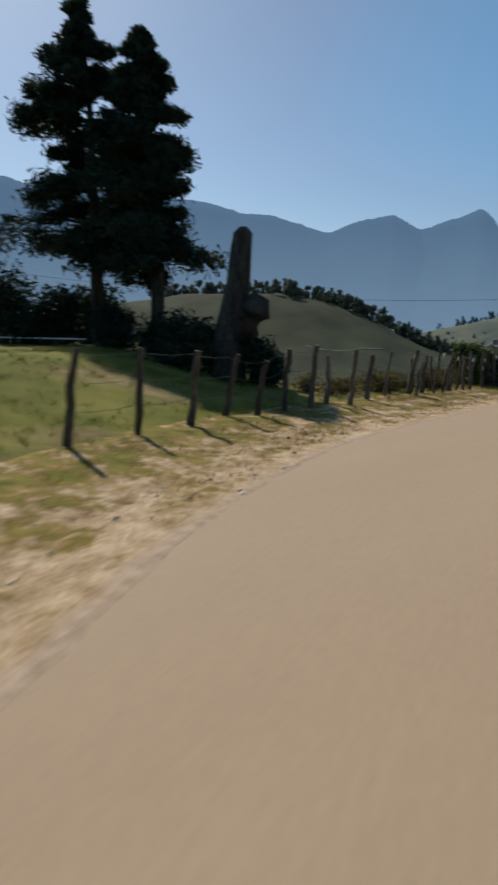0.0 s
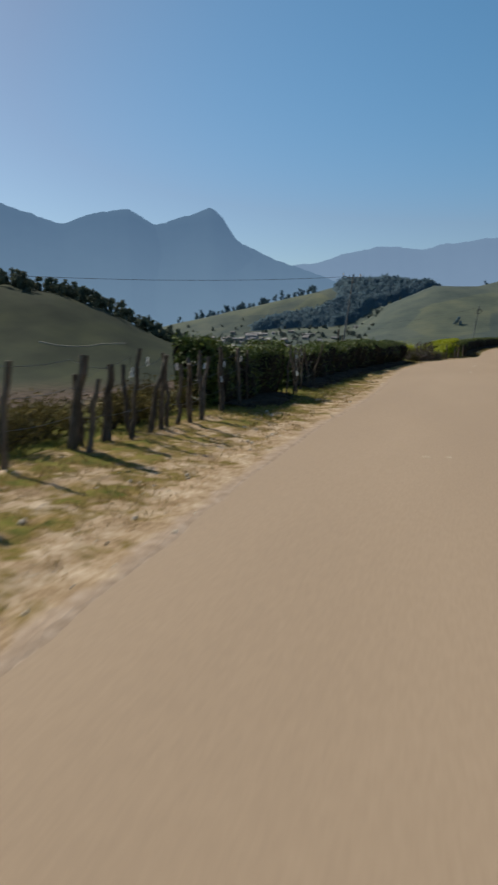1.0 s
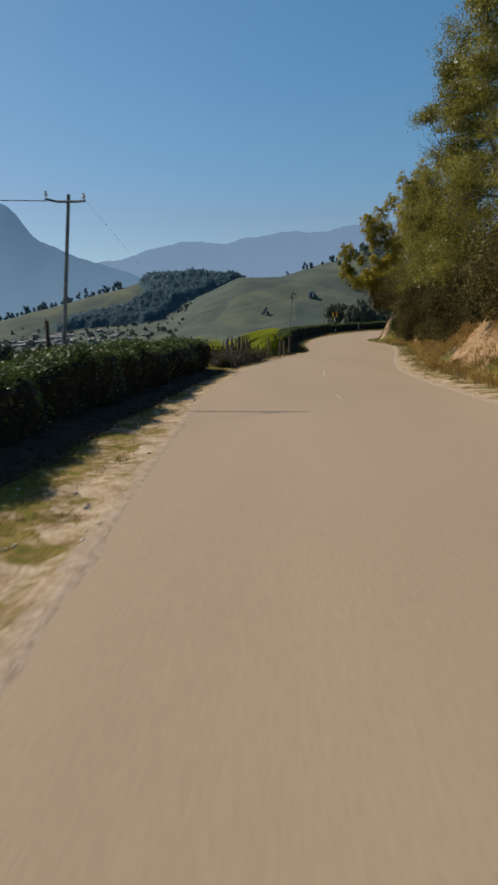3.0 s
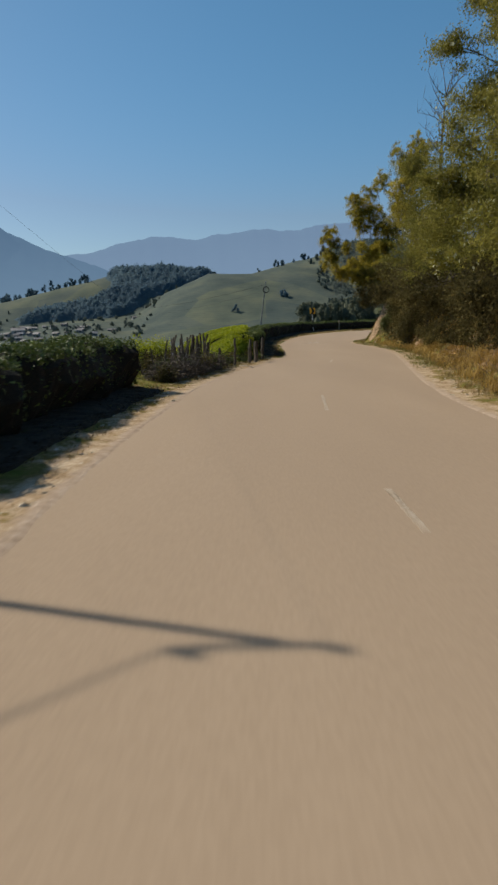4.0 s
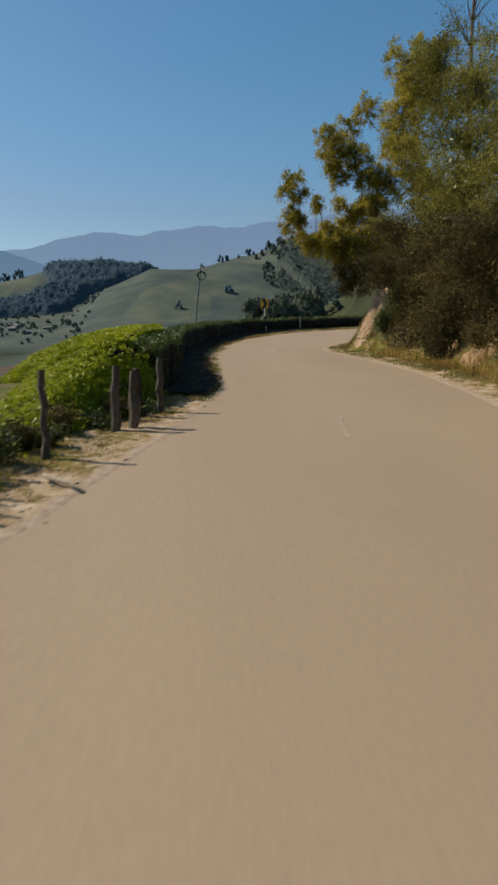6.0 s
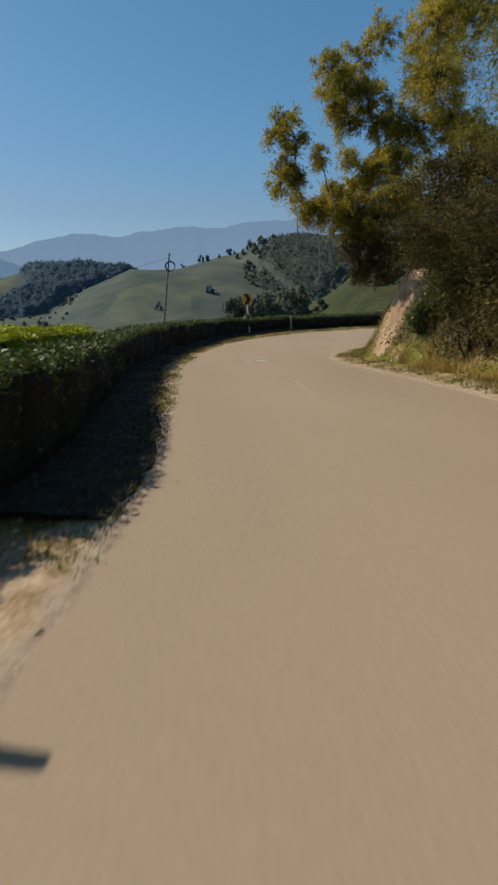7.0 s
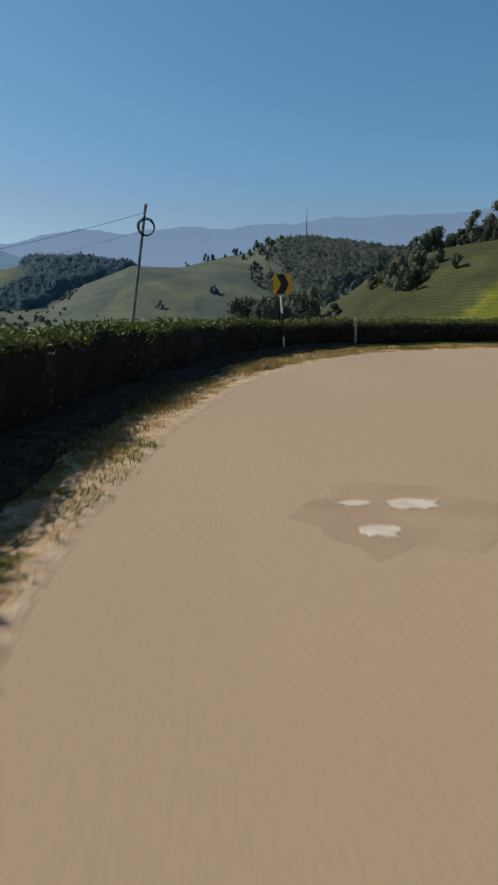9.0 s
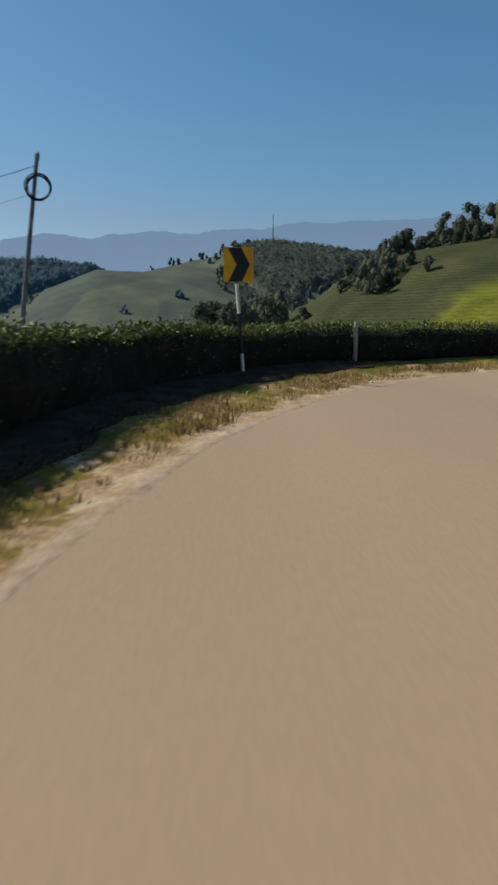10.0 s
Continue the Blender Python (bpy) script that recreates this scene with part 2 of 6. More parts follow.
def tube(points, radii, n=7, wobble=0.0, cap=True):
    """A tapered limb along points: vertices and quads."""
    P = np.asarray(points, float)
    R = np.broadcast_to(np.asarray(radii, float), len(P))
    T = np.gradient(P, axis=0)
    T /= np.linalg.norm(T, axis=1)[:, None] + 1e-9
    ref = np.where(np.abs(T[:, 2:3]) > 0.9, [[1.0, 0, 0]], [[0, 0, 1.0]])
    A = np.cross(T, ref)
    A /= np.linalg.norm(A, axis=1)[:, None] + 1e-9
    B = np.cross(T, A)
    th = np.linspace(0, 2 * np.pi, n, endpoint=False)
    w = 1 + wobble * rng.normal(size=(len(P), n))
    V = P[:, None] + (R[:, None] * w)[..., None] * (np.cos(th)[None, :, None] * A[:, None] + np.sin(th)[None, :, None] * B[:, None])
    i = np.arange(len(P) - 1)[:, None] * n
    j = np.arange(n)[None]
    k = (j + 1) % n
    F = np.stack([i + j, i + k, i + n + k, i + n + j], -1).reshape(-1, 4)
    V = V.reshape(-1, 3)
    if cap:
        c0, c1 = len(V), len(V) + 1
        V = np.vstack([V, P[:1], P[-1:]])
        e = (len(P) - 1) * n
        tri = []
        for a in range(0, n - 1, 2):
            tri.append([c0, (a + 2) % n, a + 1, a])
            tri.append([c1, e + a, e + a + 1, e + (a + 2) % n])
        if n % 2:
            tri.append([c0, 0, n - 1, n - 1])
        F = np.vstack([F, np.array([q for q in tri if len(set(q)) == 4])])
    return V, F


def merge(chunks):
    V, F, o = [], [], 0
    for v, f in chunks:
        V.append(v)
        F.append(np.asarray(f) + o)
        o += len(v)
    return np.vstack(V), np.vstack(F)


def leaves(centres, size, up=0.3, narrow=0.45, droop=0.0, out=None, way=None, tri=False):
    """A leaf (a four-cornered blade, or a pointed one) at each centre. out: the way each one faces."""
    C = np.asarray(centres, float)
    n = len(C)
    d = rng.normal(size=(n, 3))
    d[:, 2] -= droop
    if way is not None:
        d = d * 0.6 + way
    d /= np.linalg.norm(d, axis=1)[:, None]
    nn = rng.normal(size=(n, 3)) * 0.8
    nn[:, 2] += up
    if out is not None:
        nn += out
    s = np.cross(d, nn)
    s /= np.linalg.norm(s, axis=1)[:, None] + 1e-9
    sz = size * rng.uniform(0.6, 1.35, (n, 1))
    a = C - d * sz * 0.5
    b = C + d * sz * 0.5
    w = s * sz * narrow * 0.5
    m = C + d * sz * 0.05
    if tri:
        flip = rng.uniform(0, 1, (n, 1)) < 0.5
        base, tip = np.where(flip, a, b), np.where(flip, b, a)
        return np.stack([tip, base + w * 0.95, base - w * 0.95], 1).reshape(-1, 3), np.arange(3 * n).reshape(n, 3)
    V = np.stack([a, m + w, b, m - w], 1).reshape(-1, 3)
    F = np.arange(4 * n).reshape(n, 4)
    return V, F


def ball(n):
    v = rng.normal(size=(n, 3))
    return v / np.linalg.norm(v, axis=1)[:, None]


def smooth(a, b, x):
    t = np.clip((x - a) / (b - a), 0, 1)
    return t * t * (3 - 2 * t)


def wave(x, y, f, seed=0.0):
    """Cheap rolling noise in -1..1 on arrays."""
    r = np.zeros_like(np.asarray(x, float))
    amp, tot = 1.0, 0.0
    for k in range(5):
        a = 0.9 + 2.4 * k + seed
        r += amp * np.sin(f * (x * math.cos(a) + y * math.sin(a)) + 3.1 * k + seed + 1.3 * np.sin(f * 0.7 * (y * math.cos(a) - x * math.sin(a)) + k))
        tot += amp
        amp *= 0.6
        f *= 1.9
    return r / tot


def spline(pts, step):
    """Catmull-Rom through rows of numbers, resampled at about step metres."""
    P = np.asarray(pts, float)
    Q = np.vstack([2 * P[0] - P[1], P, 2 * P[-1] - P[-2]])
    res = []
    for i in range(1, len(Q) - 2):
        n = max(2, int(np.linalg.norm(Q[i + 1, :2] - Q[i, :2]) / step))
        t = np.linspace(0, 1, n, endpoint=False)[:, None]
        a, b, c, d = Q[i - 1], Q[i], Q[i + 1], Q[i + 2]
        res.append(0.5 * (2 * b + (c - a) * t + (2 * a - 5 * b + 4 * c - d) * t ** 2 + (3 * b - a - 3 * c + d) * t ** 3))
    res.append(P[-1:])
    return np.vstack(res)


def gz(x, y):
    """Level of the road: flat, then climbing into the bend."""
    y = np.asarray(y, float)
    return np.minimum(0.15 * np.log1p(np.exp(np.clip((y - 41.5) / 3.0, -30, 8))), 0.92)


# left edge and right edge of the asphalt, station by station
STATIONS = [
    (9.5, -46, 14, -42), (5.6, -40.5, 9.8, -37), (2.85, -36.3, 7.4, -34), (1.43, -33.6, 6.2, -31.3),
    (0.13, -29.75, 5.2, -28.2), (-0.45, -24.8, 4.7, -24), (-0.85, -19, 4.35, -18.5), (-1.0, -12.5, 4.1, -12),
    (-1.5, -4.8, 3.75, -4.3), (-1.80, 1.7, 3.42, 1.8), (-1.72, 7, 3.35, 6.6), (-1.45, 11.8, 3.75, 11.2),
    (-0.6, 16.7, 4.45, 16), (0.2, 20.6, 5.05, 19.8), (0.8, 24.3, 5.6, 23.6), (1.04, 28.5, 6.15, 28),
    (1.08, 32.5, 6.35, 32.3), (1.12, 37, 6.2, 36.8), (1.34, 42, 5.9, 40.6), (2.2, 46.5, 6.15, 42.9),
    (3.9, 51, 7.2, 45.0), (7, 54.9, 9.1, 47), (11.7, 57.2, 12.5, 48.8), (20, 58.2, 20, 50), (36, 56, 34, 48.5)]
ROAD = spline(STATIONS, 0.35)
LE, RE = ROAD[:, :2], ROAD[:, 2:]
MID = (LE + RE) / 2


def edge_dist(x, y, E):
    """Signed distance from an edge line: positive on its right-hand side."""
    p = np.stack([np.asarray(x, float).ravel(), np.asarray(y, float).ravel()], 1)
    A, B = E[:-1:2], E[2::2]
    k = min(len(A), len(B))
    A, B = A[:k], B[:k]
    best = np.full(len(p), 1e9)
    sign = np.ones(len(p))
    for a, b in zip(A, B):
        ab = b - a
        q = p - a
        t = np.clip((q @ ab) / (ab @ ab), 0, 1)
        d = np.hypot(*(q - t[:, None] * ab).T)
        c = ab[1] * q[:, 0] - ab[0] * q[:, 1]
        m = d < best
        best = np.where(m, d, best)
        sign = np.where(m, np.where(c >= 0, 1, -1), sign)
    return (best * sign).reshape(np.shape(x))


HILLS = [   # crest lines with their half width
    ("near_green", 70, [(-296, 146, 10), (-252, 173, 17), (-228, 188, 21), (-192, 206, 20.5), (-174, 214, 17.5), (-160, 222, 11.5), (-148, 230, 5), (-136, 237, -1.5), (-120, 246, -7), (-100, 256, -14)]),
    ("wooded", 78, [(-343, 613, 5), (-275, 622, 20), (-219, 630, 34), (-145, 641, 52), (-95, 646, 53), (-53, 650, 48)]),
    ("tower", 120, [(-110, 560, 9), (-86, 564, 28), (-46, 567, 46), (-10, 566, 44.5), (15, 576, 51.5), (38, 594, 58), (72, 592, 66), (95, 590, 67), (144, 597, 63.5), (182, 594, 61), (248, 584, 56), (330, 560, 50)]),
    ("terrace", 95, [(35, 235, 0.5), (45, 235, 8), (55, 234, 14.6), (63, 234, 19.5), (75, 233, 24.5), (88, 232, 27), (101, 231, 30), (137, 226, 32), (200, 210, 34)])]


def crest_height(x, y, width, line, floor):
    best = np.full(np.shape(x), 1e9)
    z = np.zeros(np.shape(x))
    P = np.asarray(line, float)
    for a, b in zip(P[:-1], P[1:]):
        ab = b[:2] - a[:2]
        t = np.clip(((x - a[0]) * ab[0] + (y - a[1]) * ab[1]) / (ab @ ab), 0, 1)
        d = np.hypot(x - a[0] - t * ab[0], y - a[1] - t * ab[1])
        m = d < best
        best = np.where(m, d, best)
        z = np.where(m, a[2] + t * (b[2] - a[2]), z)
    return floor + (z - floor) * np.exp(-(best / width) ** 2)


def terrain(x, y, sides=False):
    """Height of the natural ground."""
    x, y = np.asarray(x, float), np.asarray(y, float)
    near = gz(x, y)
    r = np.hypot(x, y - 5)
    close = r < 170
    dl = np.full(x.shape, 200.0)                # outside the road when positive
    dr = np.full(x.shape, -200.0)
    if close.any():
        dl[close] = -edge_dist(x[close], y[close], LE)
        dr[close] = edge_dist(x[close], y[close], RE)
    floor = -14 + 6 * smooth(200, 560, r)
    # left side: a shelf, then the valley
    shelf = near + 0.10 * smooth(0.5, 2.5, dl) + 0.03 * wave(x, y, 1.1) * smooth(0.3, 1.5, dl)
    plateau = smooth(-4, 3, -0.72 * (x + 2.5) - 0.69 * (y + 30.5)) * smooth(60, 36, r)
    shelf = shelf + plateau * (0.85 * smooth(2, 7, dl) - 0.35 * smooth(14, 30, dl))
    drop = smooth(5, 75, dl) * (1 - plateau * smooth(70, 30, dl))
    left = shelf * (1 - drop) + floor * drop - 0.10 * np.clip(dl - 4.5, 0, 8) * (1 - plateau)
    # right side: a verge, a cut bank, then the wooded slope
    steep = smooth(36, 43, y)
    bank = 0.04 * smooth(0, 1.2, dr) + (1.7 + 1.2 * steep) * smooth(1.3 - 0.3 * steep, 3.4 - 0.6 * steep, dr) + 0.30 * np.clip(dr - 3, 0, 30)
    bank = bank + 0.22 * wave(x, y, 1.3, 2.0) * smooth(1.2, 3, dr)
    right = near + bank
    fall = smooth(45, 140, dr)
    right = right * (1 - fall) + floor * fall
    h = np.where(dl > 0, left, np.where(dr > 0, right, near - 0.07))
    for name, width, line in HILLS:
        ch = crest_height(x, y, width, line, floor)
        far = smooth(70, 130, r)
        h = np.where(r > 70, np.maximum(h, ch * far + h * (1 - far)), h)
    rough = smooth(60, 300, r)
    h = h + rough * (1.2 * wave(x, y, 0.035, 4) + 0.5 * wave(x, y, 0.11, 1))
    return (h, dl, dr) if sides else h


# ---- the ground, one sheet to the horizon ----
def ground_sheet():
    cx, cy, seg = 1.0, 8.0, 380
    rad = [0.0]
    r = 0.35
    while r < 4700:
        rad.append(r)
        r += max(0.38, r * 0.017) if r < 75 else r * 0.021
    rad = np.array(rad[1:])
    th = np.linspace(0, 2 * np.pi, seg, endpoint=False)
    X = cx + rad[:, None] * np.cos(th)
    Y = cy + rad[:, None] * np.sin(th)
    Z, dl, dr = terrain(X, Y, True)
    Z = Z - 0.16 * np.where((dl < 2.35) & (dr < 1.55) & (np.hypot(X, Y - 5) < 150), 1, 0)
    V = np.stack([X, Y, Z], -1).reshape(-1, 3)
    i = np.arange(len(rad) - 1)[:, None] * seg
    j = np.arange(seg)[None]
    k = (j + 1) % seg
    F = np.stack([i + j, i + seg + j, i + seg + k, i + k], -1).reshape(-1, 4)
    c = len(V)
    V = np.vstack([V, [[cx, cy, -0.07]]])
    F = np.vstack([F, [[c, a, a + 1, (a + 2) % seg] for a in range(0, seg, 2)]])
    return np_mesh("ground", V, F, M_GROUND, True)


def ground_material():
    """Grass, soil and far tea slopes, by where the ground lies."""
    m = bpy.data.materials.new("hill_ground")
    m.use_nodes = True
    N, L = m.node_tree.nodes, m.node_tree.links
    b = N["Principled BSDF"]
    b.inputs["Roughness"].default_value = 0.95
    b.inputs["Specular IOR Level"].default_value = 0.1
    geo = N.new("ShaderNodeNewGeometry")

    def noise_tex(scale, detail=5):
        n = N.new("ShaderNodeTexNoise")
        n.inputs["Scale"].default_value = scale
        n.inputs["Detail"].default_value = detail
        L.new(geo.outputs["Position"], n.inputs["Vector"])
        return n.outputs[0]

    def ramp(src, stops):
        r = N.new("ShaderNodeValToRGB")
        e = r.color_ramp.elements
        e[0].position, e[0].color = stops[0][0], (*stops[0][1], 1)
        e[1].position, e[1].color = stops[-1][0], (*stops[-1][1], 1)
        for p, c in stops[1:-1]:
            e.new(p).color = (*c, 1)
        L.new(src, r.inputs[0])
        return r.outputs[0]

    def blend(fac, a, c):
        mx = N.new("ShaderNodeMix")
        mx.data_type = 'RGBA'
        L.new(fac, mx.inputs["Factor"])
        L.new(a, mx.inputs["A"])
        L.new(c, mx.inputs["B"])
        return mx.outputs["Result"]

    grass = ramp(noise_tex(0.9), [(0.3, (0.064, 0.074, 0.012)), (0.5, (0.118, 0.124, 0.020)), (0.7, (0.185, 0.168, 0.040))])
    soil = ramp(noise_tex(2.2), [(0.3, (0.13, 0.085, 0.045)), (0.5, (0.22, 0.155, 0.09)), (0.7, (0.34, 0.25, 0.15))])
    patch = ramp(noise_tex(0.35), [(0.54, (0, 0, 0)), (0.72, (1, 1, 1))])
    near = blend(patch, grass, soil)
    # far slopes: greyed and blued in their base colour to imitate haze
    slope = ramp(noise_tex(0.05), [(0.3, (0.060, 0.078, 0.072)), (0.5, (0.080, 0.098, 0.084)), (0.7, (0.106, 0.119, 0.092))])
    # blocks of tea of different ages, with bare paths between them
    vo = N.new("ShaderNodeTexVoronoi")
    vo.inputs["Scale"].default_value = 0.022
    vo.inputs["Randomness"].default_value = 0.9
    L.new(geo.outputs["Position"], vo.inputs["Vector"])
    ages = ramp(vo.outputs["Color"], [(0.1, (0.80, 0.86, 0.90)), (0.5, (1, 1, 1)), (0.9, (1.16, 1.12, 0.96))])
    am = N.new("ShaderNodeMix")
    am.data_type, am.blend_type = 'RGBA', 'MULTIPLY'
    am.inputs["Factor"].default_value = 1.0
    L.new(slope, am.inputs["A"])
    L.new(ages, am.inputs["B"])
    slope = am.outputs["Result"]
    # terrace lines of the tea on the far slopes
    sep = N.new("ShaderNodeSeparateXYZ")
    L.new(geo.outputs["Position"], sep.inputs[0])
    wv = N.new("ShaderNodeTexWave")
    wv.bands_direction = 'Z'
    wv.inputs["Scale"].default_value = 0.22
    wv.inputs["Distortion"].default_value = 6.0
    wv.inputs["Detail"].default_value = 2
    L.new(geo.outputs["Position"], wv.inputs["Vector"])
    lines = ramp(wv.outputs["Fac"], [(0.0, (0.90, 0.90, 0.90)), (0.25, (1, 1, 1)), (1.0, (1.02, 1.02, 1.02))])
    mul = N.new("ShaderNodeMix")
    mul.data_type = 'RGBA'
    mul.blend_type = 'MULTIPLY'
    mul.inputs["Factor"].default_value = 1.0
    L.new(slope, mul.inputs["A"])
    L.new(lines, mul.inputs["B"])
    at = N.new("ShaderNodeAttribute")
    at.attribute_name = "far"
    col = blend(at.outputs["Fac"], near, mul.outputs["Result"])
    tilled = ramp(noise_tex(0.5), [(0.3, (0.045, 0.032, 0.026)), (0.5, (0.075, 0.054, 0.042)), (0.7, (0.12, 0.085, 0.06))])
    dusk = ramp(noise_tex(0.06), [(0.3, (0.019, 0.027, 0.019)), (0.5, (0.030, 0.040, 0.025)), (0.7, (0.046, 0.055, 0.030))])
    fresh = ramp(noise_tex(0.15), [(0.3, (0.085, 0.100, 0.014)), (0.5, (0.120, 0.132, 0.018)), (0.7, (0.165, 0.168, 0.028))])
    rows_c = ramp(noise_tex(0.08), [(0.3, (0.034, 0.041, 0.020)), (0.5, (0.050, 0.057, 0.025)), (0.7, (0.072, 0.077, 0.031))])
    wr = N.new("ShaderNodeTexWave")
    wr.bands_direction = 'Z'
    wr.inputs["Scale"].default_value = 0.42
    wr.inputs["Distortion"].default_value = 5.0
    wr.inputs["Detail"].default_value = 3
    L.new(geo.outputs["Position"], wr.inputs["Vector"])
    bushrows = ramp(wr.outputs["Fac"], [(0.0, (0.70, 0.70, 0.70)), (0.35, (1, 1, 1)), (1.0, (1.06, 1.06, 1.06))])

    def lined(c):
        q = N.new("ShaderNodeMix")
        q.data_type, q.blend_type = 'RGBA', 'MULTIPLY'
        q.inputs["Factor"].default_value = 1.0
        L.new(c, q.inputs["A"])
        L.new(bushrows, q.inputs["B"])
        return q.outputs["Result"]

    rows_c, fresh = lined(rows_c), lined(fresh)
    for key, c in (("olive", dusk), ("terraces", rows_c), ("plucked", fresh)):
        a = N.new("ShaderNodeAttribute")
        a.attribute_name = key
        col = blend(a.outputs["Fac"], col, c)
    a2 = N.new("ShaderNodeAttribute")
    a2.attribute_name = "tilled"
    col = blend(a2.outputs["Fac"], col, tilled)
    cut = ramp(noise_tex(1.6), [(0.3, (0.20, 0.115, 0.055)), (0.5, (0.30, 0.19, 0.10)), (0.7, (0.42, 0.30, 0.18))])
    a3 = N.new("ShaderNodeAttribute")
    a3.attribute_name = "cut"
    col = blend(a3.outputs["Fac"], col, cut)
    L.new(col, b.inputs["Base Color"])
    bp = N.new("ShaderNodeBump")
    bp.inputs["Strength"].default_value = 0.5
    bp.inputs["Distance"].default_value = 0.05
    L.new(noise_tex(9), bp.inputs["Height"])
    L.new(bp.outputs[0], b.inputs["Normal"])
    return m


M_GROUND = ground_material()
ground_me = ground_sheet()
co = np.empty(len(ground_me.vertices) * 3, np.float32)
ground_me.vertices.foreach_get("co", co)
co = co.reshape(-1, 3).astype(float)
gx, gy = co[:, 0], co[:, 1]
gr = np.hypot(gx, gy - 5)
_, gdl, gdr = terrain(gx, gy, True)
spots = {
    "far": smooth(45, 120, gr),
    "tilled": smooth(0, 3, gdl + 1.2 * wave(gx, gy, 0.3) - 3.0 - 4.4 * smooth(-24.5, -30, gy)) * smooth(170, 130, gr) * smooth(-4, 6, 0.72 * (gx + 2.5) + 0.69 * (gy + 30.5)) * smooth(10, -5, gx)
    + 0.9 * smooth(1.4, 2.3, gdr + 0.3 * wave(gx, gy, 1.0)) * smooth(80, 60, gr),
    "olive": smooth(-40, -75, gx) * smooth(380, 330, gy),
    "terraces": smooth(26, 42, gx) * smooth(330, 290, gy) * smooth(75, 100, gy),
    "plucked": smooth(0, 3, 169 + 0.25 * (gx - 52) + 2.0 * wave(gx, gy, 0.12) - gy) * smooth(44, 50, gx) * smooth(148, 154, gy),
    "cut": 0.9 * smooth(1.2, 1.8, gdr) * smooth(3.4, 2.4, gdr) * smooth(0.10, 0.35, wave(gx, gy, 0.8, 6)) * smooth(50, 46, gy)}
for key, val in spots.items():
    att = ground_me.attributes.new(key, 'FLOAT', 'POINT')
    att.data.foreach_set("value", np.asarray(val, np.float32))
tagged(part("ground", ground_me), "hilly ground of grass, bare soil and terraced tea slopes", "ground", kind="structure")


# ---- mountains ----
def mountain(name, line, depth, material, label, seed):
    K = np.asarray(line, float)
    arc = np.r_[0, np.cumsum(np.hypot(*np.diff(K[:, :2], axis=0).T))]
    u = np.arange(0, arc[-1], 14.0)
    C = np.stack([np.interp(u, arc, K[:, i]) for i in range(3)], 1)
    soft = np.array([1, 2, 3, 2, 1]) / 9.0
    C[2:-2, 2] = np.convolve(C[:, 2], soft, mode='valid')
    n = len(C)
    t = np.linspace(0, 1, 16)
    s = np.cumsum(np.r_[0, np.hypot(*np.diff(C[:, :2], axis=0).T)])
    jag = 4 * wave(s, 0 * s, 0.02, seed) + 4 * wave(s, 0 * s, 0.09, seed + 2)
    dirs = -C[:, :2] / np.linalg.norm(C[:, :2], axis=1)[:, None]
    rows = []
    for k in t:
        xy = C[:, :2] + dirs * depth * k
        z = (C[:, 2] + jag) * (1 - k) ** 1.35 - 20 * k
        z = z + 70 * k * (1 - k) * wave(s, k * 900 + 0 * s, 0.006, seed)
        rows.append(np.c_[xy, z])
    for k in (0.3, 1.0):
        xy = C[:, :2] - dirs * depth * k
        rows.insert(0, np.c_[xy, C[:, 2] * (1 - k) - 25 * k])
    V = np.vstack(rows)
    i = np.arange(len(rows) - 1)[:, None] * n
    j = np.arange(n - 1)[None]
    F = np.stack([i + j, i + n + j, i + n + j + 1, i + j + 1], -1).reshape(-1, 4)
    tagged(part(name, np_mesh(name, V, F, material, True)), label, "mountain", kind="structure")


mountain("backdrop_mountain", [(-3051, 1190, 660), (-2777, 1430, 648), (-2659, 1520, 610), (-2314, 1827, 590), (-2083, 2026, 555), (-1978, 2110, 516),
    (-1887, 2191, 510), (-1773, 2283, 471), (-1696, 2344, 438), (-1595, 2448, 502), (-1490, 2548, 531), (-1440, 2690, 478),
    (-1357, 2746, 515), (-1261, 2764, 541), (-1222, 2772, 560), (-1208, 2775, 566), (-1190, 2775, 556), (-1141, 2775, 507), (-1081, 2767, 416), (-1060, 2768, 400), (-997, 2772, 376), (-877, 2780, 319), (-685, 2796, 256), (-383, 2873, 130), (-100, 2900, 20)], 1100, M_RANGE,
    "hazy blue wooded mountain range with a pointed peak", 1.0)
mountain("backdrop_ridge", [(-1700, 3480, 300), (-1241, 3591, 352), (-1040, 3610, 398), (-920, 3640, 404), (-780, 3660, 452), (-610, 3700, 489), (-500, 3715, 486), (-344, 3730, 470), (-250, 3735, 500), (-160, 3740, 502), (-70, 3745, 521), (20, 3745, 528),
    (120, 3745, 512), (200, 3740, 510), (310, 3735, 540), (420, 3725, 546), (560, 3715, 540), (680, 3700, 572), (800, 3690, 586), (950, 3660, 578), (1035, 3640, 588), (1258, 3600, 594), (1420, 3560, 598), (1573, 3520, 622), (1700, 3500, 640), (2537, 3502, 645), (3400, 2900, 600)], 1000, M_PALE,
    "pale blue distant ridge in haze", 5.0)


